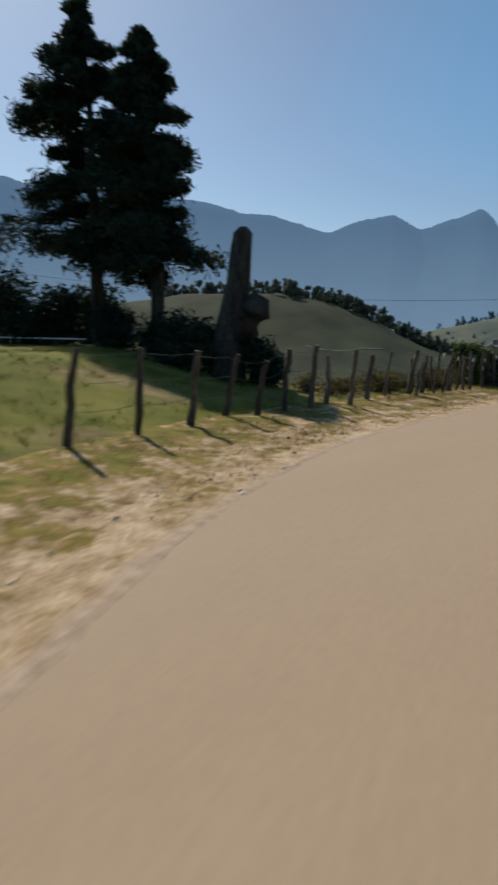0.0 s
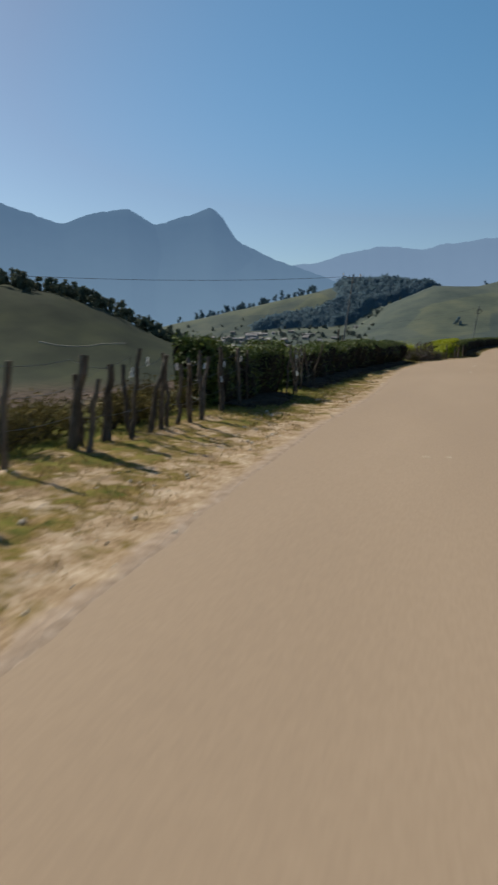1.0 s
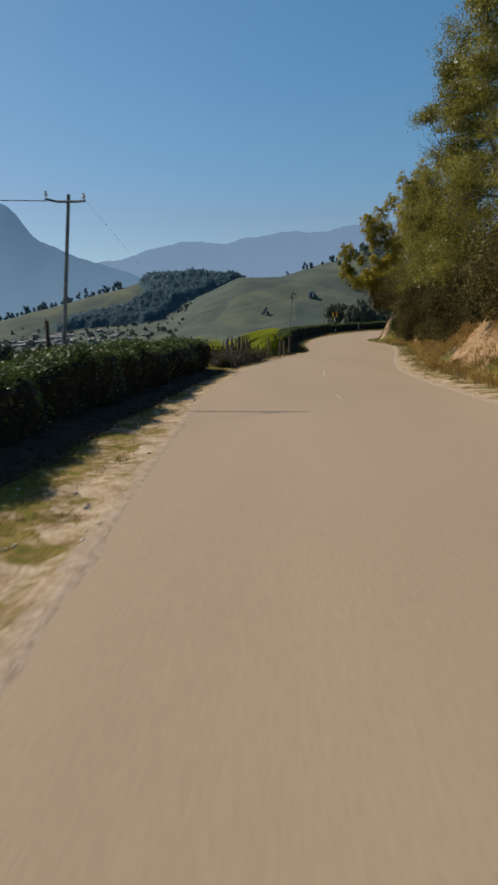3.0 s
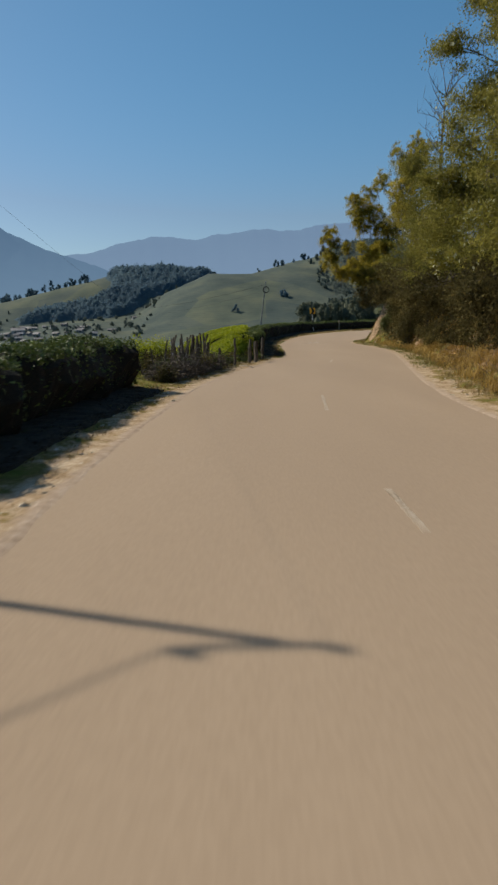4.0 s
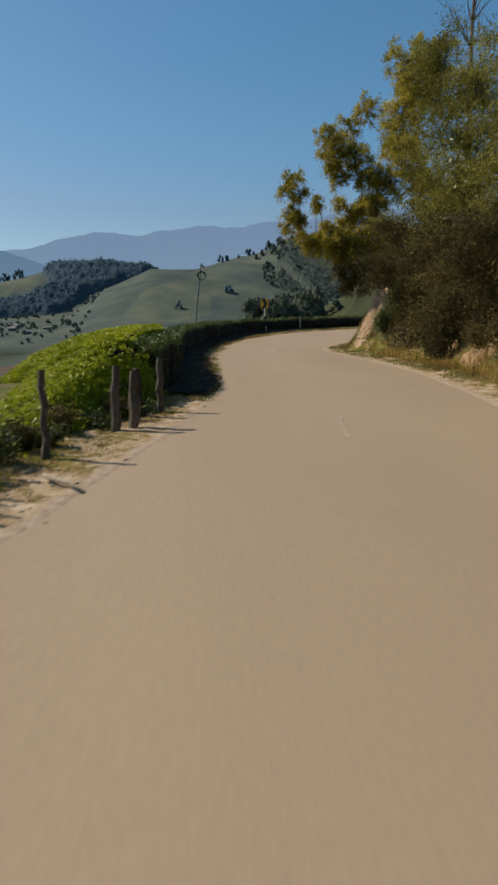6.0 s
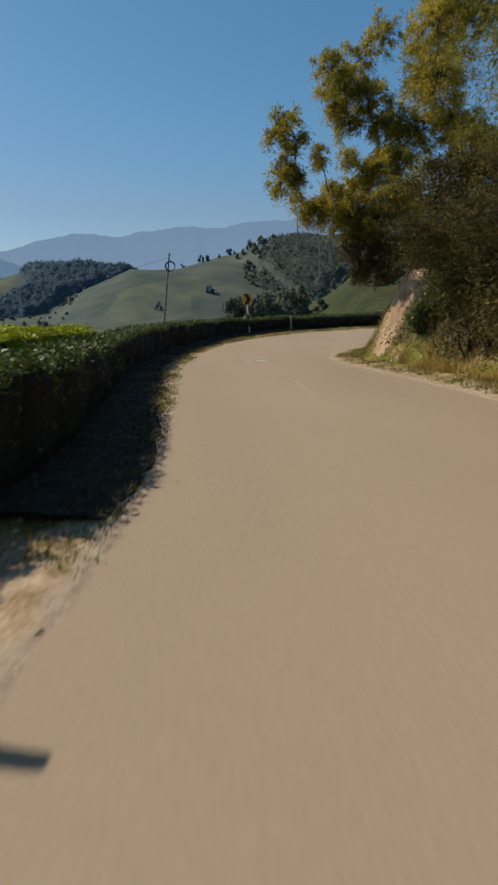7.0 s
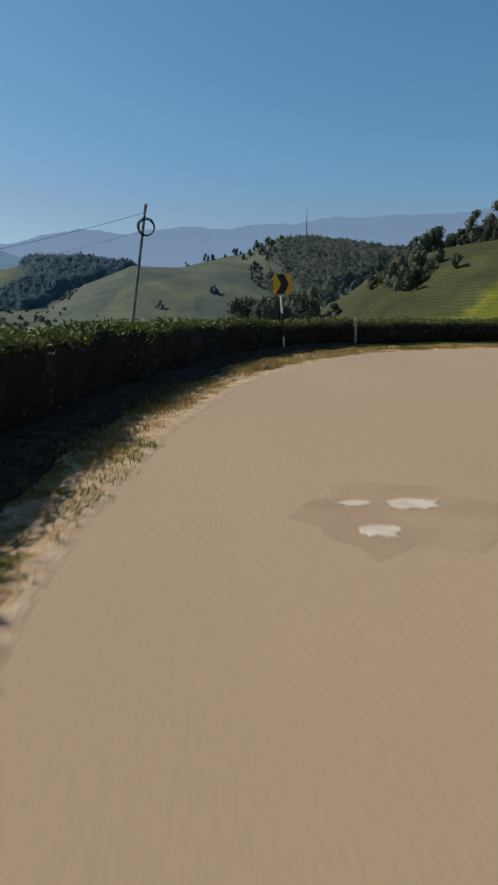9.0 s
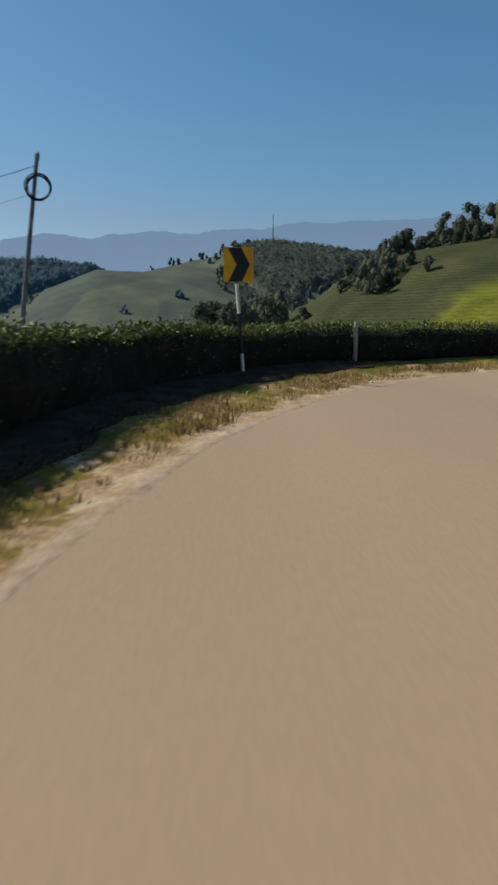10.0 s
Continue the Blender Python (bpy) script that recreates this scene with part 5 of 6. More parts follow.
broadleaf((8.2, 14.2, gnd(8.2, 14.2)), (8.0, 14.0, 7.5), column(7.9, 14.2, 1.9, 13.5, 1.3, 1.0, 19, 2.1) + [(5.9, 14.5, 2.2, 0.7), (6.0, 13, 3.0, 0.7)],
          "yellow-green drooping leaves", "tall slender-trunked leafy tree on the bank", M_OLIVE, M_BARK_PALE, 0.105, 400, 0.20, 0.6, pale=0.25, shade_below=3.0)
broadleaf((7.9, 6.6, gnd(7.9, 6.6)), (7.6, 6.4, 8.0), column(7.6, 6.4, 2.0, 14.5, 1.3, 1.1, 19, 2.1) + [(5.6, 7.2, 2.2, 0.7)],
          "yellow-green drooping leaves", "tall leafy tree towering over the roadside bank", M_OLIVE, M_BARK_PALE, 0.105, 390, 0.22, 0.6, pale=0.2, shade_below=3.0)


def bare_tree():
    base = (11.2, 39.0, gnd(11.2, 39.0))
    o = thing("bare_tree", "slender leafless tree rising above the other crowns", "tree", at=base)
    t, P = limb(np.array(base) - (0, 0, 0.3), (11.4, 39.0, 15.0), 0.14, 0.04, 12, 0.03)
    part("trunk", np_mesh("trunk", *t, M_BARK_PALE, True), o)
    for k in range(22):
        a = P[int(rng.integers(7, 12))]
        e = a + np.array((rng.normal(0, 0.95), rng.normal(0, 0.9), rng.uniform(0.8, 2.0)))
        w, Q = limb(a, e, 0.028, 0.006, 7, 0.12)
        tw = [w]
        for s in range(6):
            b = Q[int(rng.integers(2, 7))]
            tw.append(limb(b, b + np.array((rng.normal(0, 0.28), rng.normal(0, 0.28), rng.uniform(0.3, 0.9))), 0.010, 0.003, 5, 0.12)[0])
        part("branch", np_mesh("branch", *merge(tw), M_BARK_PALE, True), o, "fine bare branch")


bare_tree()


def shrub(x, y, r, h, material, label, size=0.12, n=900):
    z = gnd(x, y)
    o = thing("shrub", label, "shrub", "roadside shrubs", (x, y, z))
    st, pts = [], []
    for k in range(7):
        a = rng.uniform(0, 2 * math.pi)
        e = np.array((x + r * 0.75 * math.cos(a) * rng.uniform(0.2, 1), y + r * 0.75 * math.sin(a) * rng.uniform(0.2, 1), z + h * (0.14 + 0.78 * (k + rng.uniform(0, 1)) / 7)))
        st.append(limb((x, y, z - 0.1), e, 0.025, 0.006, 6, 0.15)[0])
        pts.append(clump_points(e, r * 0.62, n // 7, min(1.3, h / r * 0.6)))
    p = np.vstack(pts)
    p[:, 2] = np.maximum(p[:, 2], z + 0.03)
    part("stem", np_mesh("stem", *merge(st), M_BARK, True), o)
    part("foliage", np_mesh("foliage", *leaves(p, size, 0.4, 0.5, tri=True), material), o)


for k in range(30):
    y = 1.5 + k * 1.36
    ex = float(np.interp(y, RE[:, 1][: int(len(RE) * 0.8)], RE[:, 0][: int(len(RE) * 0.8)])) if y < 40 else 6.1
    d = rng.uniform(2.4, 3.4) if y < 35.5 else rng.uniform(2.9, 3.6)
    shrub(ex + d, y + rng.normal(0, 0.3), rng.uniform(0.8, 1.3), rng.uniform(1.5, 2.9), M_SCRUB_SHADE, "tangled dark olive shrub on the cut bank", 0.115, 2300)
for x, y in ((8.0, 31.7), (7.9, 32.8), (7.9, 33.9), (8.1, 35.0), (8.3, 36.1), (8.6, 37.1), (9.0, 38.1), (9.3, 39.1)):
    shrub(x + rng.normal(0, 0.1), y, 0.75, rng.uniform(1.9, 2.8), M_SCRUB_SHADE, "dense dark shrub covering the cut bank", 0.09, 3000)
for k in range(10):
    y = 14.0 + k * 2.0
    ex = float(np.interp(y, RE[:, 1][: int(len(RE) * 0.75)], RE[:, 0][: int(len(RE) * 0.75)]))
    shrub(min(ex, 6.4) + rng.uniform(1.7, 2.2), y + rng.normal(0, 0.3), rng.uniform(0.4, 0.7), rng.uniform(0.4, 0.9), M_SCRUB_SHADE, "low straggling bush at the foot of the bank", 0.08, 1500)


def bank_scar(y0, y1, d0, d1, label, material=M_EARTH):
    """A slump of bare earth on the bank: a lumpy skin that runs under the turf at its edges."""
    nu, nv = 44, 40
    u, v = np.meshgrid(np.linspace(0, 1, nu), np.linspace(0, 1, nv), indexing="ij")
    y = y0 + (y1 - y0) * u
    half = int(len(RE) * 0.75)
    x = np.interp(y, RE[:half, 1], RE[:half, 0]) + d0 + (d1 - d0) * v
    lift = smooth(0, 0.3, u) * smooth(1, 0.7, u) * smooth(0, 0.2, v) * smooth(1, 0.75, v)
    z = terrain(x, y) - 0.10 + lift * (0.24 + 0.12 * wave(x, y, 3.0, 4) + 0.07 * wave(x, y, 9.0, 1) - 0.05 * np.abs(wave(x, y, 5.0, 2)))
    V = np.stack([x, y, z], -1).reshape(-1, 3)
    i = np.arange(nu - 1)[:, None] * nv
    j = np.arange(nv - 1)[None]
    F = np.stack([i + j, i + nv + j, i + nv + j + 1, i + j + 1], -1).reshape(-1, 4)
    tagged(part("earth_scar", np_mesh("earth_scar", V, F, material, False)), label, "earth", kind="stuff")


for x, y, h in ((9.0, 40.1, 1.5), (8.62, 39.5, 1.2), (8.45, 38.9, 1.3), (8.1, 38.9, 0.9), (8.6, 38.2, 1.5), (9.3, 40.2, 1.9)):
    shrub(x, y, 0.5, h, M_WEED, "green leafy shrub beside the rock face", 0.09, 2400)


def creepers(name, y0, y1, d0, d1, clumps, material, label):
    """Leafy growth clinging to the face of the bank, in patches."""
    p = scatter_beside(RE, -1, d0, d1, clumps, y0, y1)
    q = np.repeat(p, 46, axis=0)
    q = q + np.clip(rng.normal(0, 1, q.shape), -2, 2) * np.array((0.20, 0.20, 0.14)) + (0, 0, 0.12)
    q[:, 2] = np.maximum(q[:, 2], terrain(q[:, 0], q[:, 1]) + 0.01)
    tagged(part(name, np_mesh(name, *leaves(q, 0.085, 0.4, 0.5, tri=True), material)), label, "undergrowth", kind="stuff")


creepers("bank_undergrowth", 30.5, 40.2, 1.5, 4.2, 500, M_SCRUB_SHADE, "tangled dark undergrowth clinging to the cut bank")
creepers("bank_undergrowth", 36.0, 39.5, 1.1, 3.6, 480, M_WEED, "green creepers spilling down the bank beside the rock")
creepers("bank_undergrowth", 11.0, 28.0, 2.2, 4.0, 420, M_SCRUB_SHADE, "dark undergrowth between the trees on the bank")


bank_scar(39.9, 42.3, 1.0, 4.4, "bare brown rock showing through the turf of the bank", M_ROCK)
bank_scar(28.6, 31.0, 1.45, 2.7, "slump of bare orange earth on the bank")
bank_scar(3.6, 10.2, 1.5, 2.9, "slump of bare orange earth at the foot of the bank")


def bank_brush():
    """Dry fallen twigs and leaves heaped along the foot of the bank."""
    n = 1300
    p = scatter_beside(RE, -1, 1.1, 2.9, n, 2, 22)
    ch = []
    for c in p:
        d = rng.normal(0, 1, 3) * np.array([1, 1, 0.35])
        d = d / np.linalg.norm(d) * rng.uniform(0.10, 0.36)
        c = c + (0, 0, 0.06 + abs(rng.normal(0, 0.07)))
        ch.append(tube([c - d, c + rng.normal(0, 0.02, 3), c + d], [0.006, 0.005, 0.002], 4, 0, False))
    q = np.repeat(p, 8, axis=0) + rng.normal(0, 1, (len(p) * 8, 3)) * np.array([0.25, 0.25, 0.03]) + (0, 0, 0.07)
    ch.append(leaves(q, 0.055, 0.8, 0.5))
    tagged(part("dry_brush", np_mesh("dry_brush", *merge(ch), M_DRYBRUSH)), "dry brown twigs and fallen leaves on the bank foot", "brush", kind="stuff")


bank_brush()


# ---- low plants along the stick fence ----
for k in range(9):
    y = 12.3 + 0.50 * k + rng.normal(0, 0.1)
    shrub(-2.62 + 0.20 * (y - 12.5) + rng.normal(0, 0.1), y, rng.uniform(0.26, 0.38), rng.uniform(0.28, 0.5), M_WEED if k % 3 == 1 else M_SCRUB_SHADE, "low dark weedy plants at the fence foot", 0.06, 900)


for k in range(18):
    y = -25.0 + 0.42 * k + rng.normal(0, 0.15)
    shrub(-3.45 - 0.9 * rng.uniform(0, 1) ** 1.5, y, rng.uniform(0.35, 0.55), rng.uniform(0.3, 0.55), M_SCRUB_SHADE, "low dark brown weeds behind the fence posts", 0.055, 900)
for x, y, r, h in ((-3.75, 14.6, 0.5, 0.85), (-3.7, 15.5, 0.5, 0.88), (-3.55, 16.4, 0.5, 0.86), (-3.3, 17.3, 0.45, 0.8), (-3.9, -12.4, 0.5, 0.95), (-3.8, -11.5, 0.45, 0.85), (-4.2, -13.4, 0.45, 0.8)):
    shrub(x, y, r, h, M_TEA, "bright yellow-green tea bush behind the sticks", 0.07, 1600)


for k in range(10):
    y = 17.2 + 0.68 * k + rng.normal(0, 0.1)
    shrub(-1.95 + 0.225 * (y - 16.5) + rng.normal(0, 0.15), y, rng.uniform(0.22, 0.4), rng.uniform(0.2, 0.42), M_SCRUB_SHADE if k % 2 else M_WEED, "low weedy plants between the fence posts", 0.06, 700)


# added dark plants that hide the bright lower halves of the tea bushes
for x, y in ((-3.3, 13.9), (-3.2, 14.6), (-3.1, 15.3), (-2.95, 16.0), (-2.8, 16.7)):
    shrub(x, y, 0.42, rng.uniform(0.5, 0.62), M_SCRUB_SHADE, "dark plants added to cover the tea bushes' lower halves", 0.06, 1300)


# ---- conifers, dead stump and bushes on the meadow ----
def conifer(base, height, spread, label, start=0.22, lean=(0, 0)):
    o = thing("conifer", label, "tree", "dark conifers on the meadow", base)
    b = np.array(base, float)
    top = b + np.array((lean[0], lean[1], height))
    (V, F), P = limb(b - (0, 0, 0.4), top, 0.26, 0.03, 14, 0.02)
    part("trunk", np_mesh("trunk", V, F, M_BARK, True), o)
    pts = []
    n = 70
    for k in range(n):
        u = start + (1 - start) * (k + rng.uniform(0, 1)) / n
        c = b + (top - b) * u
        a = k * 2.4 + rng.normal(0, 0.4)
        L = spread * (1.01 - u) ** 0.9 * 1.15 * rng.uniform(0.40, 1.42) + 0.10
        if u < start + 0.12:
            L *= 0.8
        e = c + np.array((math.cos(a) * L, math.sin(a) * L, L * rng.uniform(-0.30, 0.34)))
        w, Q = limb(c, e, 0.07 * (1.1 - u), 0.012, 7, 0.12)
        part("branch", np_mesh("branch", *w, M_BARK, True), o)
        for s in range(2, 7):
            f = s / 6.0
            q = clump_points(Q[s], (0.16 + 0.22 * (1 - u)) + 0.08 * L * f, 100, 0.75)
            pts.append(q)
            sd = Q[s] + np.array((-math.sin(a), math.cos(a), 0.05)) * rng.normal(0, 0.45) * L * 0.4
            pts.append(clump_points(sd, 0.16 + 0.22 * (1 - u), 64, 0.75))
    part("crown", np_mesh("crown", *leaves(np.vstack(pts), 0.235, 0.2, 0.30, -0.2, tri=True), M_CONIFER), o, "dark green needle sprays")
    return o


conifer((-12.56, -24.9, 0.55), 11.35, 3.3, "tall dark conifer with ragged layered branches", 0.24, (-2.1, 0.7))
conifer((-10.06, -24.7, 0.60), 9.75, 2.45, "dark conifer with a bare lower trunk", 0.27, (-1.65, 0.7))


def stump():
    b = np.array((-5.98, -25.75, gnd(-5.98, -25.75)))
    top = 4.0 - b[2]
    P = np.array([(-0.15, 0, -0.3), (-0.14, 0.02, 0.3), (-0.10, 0.04, 0.9), (-0.02, 0.1, 1.6), (0.02, 0.15, 2.3), (0.04, 0.2, 0.84 * top), (0.06, 0.25, 0.96 * top), (0.06, 0.25, top)]) + b
    o = thing("dead_tree_trunk", "tall dead tree trunk with a broken swollen stub", "tree trunk", at=tuple(b))
    part("trunk", np_mesh("trunk", *tube(P, [0.52, 0.48, 0.43, 0.38, 0.30, 0.27, 0.24, 0.11], 12, 0.04), M_BARK, True), o)
    q = np.array([(0.05, 0.1, 1.0), (0.26, 0.22, 1.35), (0.40, 0.34, 1.68), (0.44, 0.36, 1.95), (0.36, 0.3, 2.12)]) + b
    part("stub", np_mesh("stub", *tube(q, [0.34, 0.42, 0.42, 0.32, 0.12], 10, 0.05), M_BARK, True), o, "broken swollen side stub")


stump()
for x, y, r, h in ((-5.5, -25.3, 0.7, 1.05), (-6.8, -26.3, 0.9, 1.1), (-7.8, -25.6, 0.9, 1.2), (-9.2, -25.2, 0.8, 0.9), (-10.8, -25.6, 0.8, 1.1), (-13.6, -26.2, 1.2, 1.5),
                   (-15.2, -27.2, 1.4, 2.0), (-16.6, -28.4, 1.6, 2.4), (-18.2, -29.6, 1.8, 2.6), (-19.8, -30.4, 2.0, 3.0), (-15.0, -23.5, 1.3, 1.8)):
    shrub(x, y, r, h, M_CONIFER, "dark bush on the edge of the meadow", 0.13 if x > -13 else 0.19, 4200)


# ---- woods and houses on the far hills ----
def far_wood(name, spots, size, label, leaf=1.6, material=None, n=64, slim=1.0):
    """Treetops on a hillside: each one several uneven lobes with leafy skins, the lowest reaching the ground."""
    spots = np.asarray(spots)
    Z = terrain(spots[:, 0], spots[:, 1])
    ch, solid = [], []
    for (x, y), z in zip(spots, Z):
        h = size * rng.uniform(0.5, 1.4)
        w = h * rng.uniform(0.55, 0.85) * slim
        m = int(rng.integers(4, 7))
        u = np.r_[0.16, rng.uniform(0.22, 0.72, m - 2), rng.uniform(0.62, 0.82)]
        a = rng.uniform(0, 2 * np.pi, m)
        off = w * 0.85 * np.sqrt(rng.uniform(0, 1, m)) * (1.08 - u)
        C = np.c_[x + off * np.cos(a), y + off * np.sin(a), z + h * u]
        R = w * rng.uniform(0.34, 0.62, m) * (1.15 - 0.55 * u)
        for c, r in zip(C, R):
            k = np.array([-0.95, -0.4, 0.3, 0.9])
            P = np.c_[np.full(4, c[0]), np.full(4, c[1]), c[2] + k * r * 0.9]
            solid.append(tube(P, r * 0.56 * np.array([0.35, 0.95, 0.95, 0.35]), 5, 0.16, False))
        j = rng.integers(0, m, n)
        v = ball(n) * rng.uniform(0.7, 1.12, (n, 1)) * R[j][:, None]
        v[:, 2] *= 0.9
        ch.append(C[j] + v)
    V, F = merge(solid)
    V2, F2 = leaves(np.vstack(ch), leaf, 1.5, 0.7)
    tagged(part(name, np_mesh(name, *merge([(V, F), (V2, F2)]), material or M_HAZED_WOOD, True)), label, "wood", kind="stuff")


def gnd_many(x, y):
    return float(terrain(np.array([x]), np.array([y]))[0])


def along(line, n, spread, u0=0.0, u1=1.0, shift=(0, 0)):
    P = spline([p[:2] for p in line], 4)
    k = (rng.uniform(u0, u1, n) * (len(P) - 1)).astype(int)
    return P[k] + rng.normal(0, spread, (n, 2)) + np.array(shift)


def inside(corners, n):
    """Random places within a convex or hollow outline on the plan."""
    P = np.asarray(corners, float)
    got = []
    while len(got) < n:
        q = rng.uniform(P.min(0), P.max(0))
        a, b = P, np.roll(P, -1, 0)
        cross = (a[:, 1] > q[1]) != (b[:, 1] > q[1])
        at = a[:, 0] + (q[1] - a[:, 1]) / (b[:, 1] - a[:, 1] + 1e-9) * (b[:, 0] - a[:, 0])
        if np.sum(cross & (q[0] < at)) % 2:
            got.append(q)
    return np.array(got)


def canopy(corners, height, step, label, material, leaf=1.1):
    """A far wood whose crowns close into one roof: a lumpy sheet skinned with leaves, falling to the ground at its edge."""
    P = np.asarray(corners, float)
    xs = np.arange(P[:, 0].min() - step, P[:, 0].max() + 2 * step, step)
    ys = np.arange(P[:, 1].min() - step, P[:, 1].max() + 2 * step, step)
    X, Y = np.meshgrid(xs, ys, indexing="ij")
    X = X + rng.normal(0, step * 0.2, X.shape)
    Y = Y + rng.normal(0, step * 0.2, Y.shape)
    odd = np.zeros(X.shape, int)
    gap = np.full(X.shape, 1e9)
    for a, b in zip(P, np.roll(P, -1, 0)):
        ab = b - a
        t = np.clip(((X - a[0]) * ab[0] + (Y - a[1]) * ab[1]) / (ab @ ab), 0, 1)
        gap = np.minimum(gap, np.hypot(X - a[0] - t * ab[0], Y - a[1] - t * ab[1]))
        at = a[0] + (Y - a[1]) / (ab[1] + 1e-9) * ab[0]
        odd += ((a[1] > Y) != (b[1] > Y)) & (X < at)
    edge = np.where(odd % 2 == 1, gap, -gap) + 5.0 * wave(X, Y, 0.07, 3) + 3.0 * wave(X, Y, 0.3, 5)
    rise = np.sqrt(smooth(-1.0, 9.0, edge))
    crown = wave(X, Y, 0.16, 1) * 0.5 + np.abs(wave(X, Y, 0.55, 1)) * 0.7 + np.abs(wave(X, Y, 1.1, 6)) * 0.4
    Z = terrain(X, Y) + height * rise * (0.55 + 0.5 * crown + 0.10 * rng.normal(size=X.shape)) - 0.8 * (rise < 0.02)
    n0, n1 = X.shape
    idx = np.arange(n0 * n1).reshape(n0, n1)
    q = np.stack([idx[:-1, :-1], idx[1:, :-1], idx[1:, 1:], idx[:-1, 1:]], -1)
    F = q[(rise[:-1, :-1] + rise[1:, :-1] + rise[1:, 1:] + rise[:-1, 1:]) > 0.02]
    V = np.stack([X, Y, Z], -1).reshape(-1, 3)
    k = np.flatnonzero(rise.ravel() > 0.35)
    C = np.repeat(V[k], 5, axis=0)
    C = C + rng.normal(0, 1, C.shape) * np.array((step * 0.5, step * 0.5, 0.55))
    V2, F2 = leaves(C, leaf, 1.6, 0.75)
    tagged(part("hill_wood", np_mesh("hill_wood", *merge([(V, F), (V2, F2)]), material, True)), label, "wood", kind="stuff")


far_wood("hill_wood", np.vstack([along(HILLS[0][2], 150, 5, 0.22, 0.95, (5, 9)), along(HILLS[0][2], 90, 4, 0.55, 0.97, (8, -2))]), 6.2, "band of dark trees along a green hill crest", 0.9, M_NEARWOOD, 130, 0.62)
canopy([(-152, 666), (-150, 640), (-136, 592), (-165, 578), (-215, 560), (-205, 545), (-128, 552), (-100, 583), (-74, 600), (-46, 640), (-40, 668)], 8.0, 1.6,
       "wood on a rounded hill, haze painted blue-green into its leaves", M_HAZED_WOOD)
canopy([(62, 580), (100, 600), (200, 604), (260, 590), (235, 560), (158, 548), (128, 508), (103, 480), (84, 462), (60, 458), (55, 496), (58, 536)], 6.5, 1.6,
       "wood covering the shoulder of a far hill, haze painted into its leaves", M_HAZED_MIDWOOD)
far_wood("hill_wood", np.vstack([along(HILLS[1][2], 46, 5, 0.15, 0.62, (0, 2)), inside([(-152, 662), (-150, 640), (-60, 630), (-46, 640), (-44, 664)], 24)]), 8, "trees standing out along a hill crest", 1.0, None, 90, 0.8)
far_wood("hill_wood", np.vstack([along(HILLS[2][2], 44, 6, 0.48, 0.98, (0, -6)), along([(62, 580), (58, 536), (55, 496), (62, 456), (86, 462), (128, 508)], 70, 7)]), 7.0, "uneven tall trees on a far ridge", 1.0, M_HAZED_MIDWOOD, 90, 0.7)
far_wood("hill_grove", np.c_[rng.normal(26, 7, 46), rng.normal(226, 7, 46)], 9, "grove of tall dark trees in the dip between hills", 0.72, M_NEARWOOD, 330, 0.7)
far_wood("hill_wood", [(80, 219), (84, 214), (88, 217), (92, 214), (96, 217), (101, 215), (106, 218)], 8.5, "tall dark trees on the crest of a tea slope", 0.62, M_NEARWOOD, 420, 0.75)
far_wood("hill_wood", np.vstack([along(HILLS[3][2], 62, 2.5, 0.18, 0.60, (0, 0)), along(HILLS[3][2], 34, 3, 0.5, 1.0, (0, 3)), np.c_[rng.normal(56, 4, 34), rng.normal(207, 7, 34)]]), 5.2, "clumps of trees along the crest of a tea slope", 0.58, M_NEARWOOD, 310, 0.85)
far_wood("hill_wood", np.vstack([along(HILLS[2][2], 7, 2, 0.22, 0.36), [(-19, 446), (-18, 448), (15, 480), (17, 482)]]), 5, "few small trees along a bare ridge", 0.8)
far_wood("valley_trees", np.c_[rng.uniform(-300, -70, 230), rng.normal(470, 50, 230)], 3.0, "trees scattered between the valley houses", 0.9, M_HAZED_MIDWOOD)


def mast():
    x, y = 92.0, 570.0
    z = gnd_many(x, y)
    o = thing("mast", "slim mast on the far hilltop", "mast", at=(x, y, z))
    part("shaft", np_mesh("mast", *tube([(x, y, z - 1), (x, y, z + 10), (x, y, z + 17), (x, y, z + 27)], [0.7, 0.5, 0.35, 0.15], 6), M_STEEL), o)


mast()


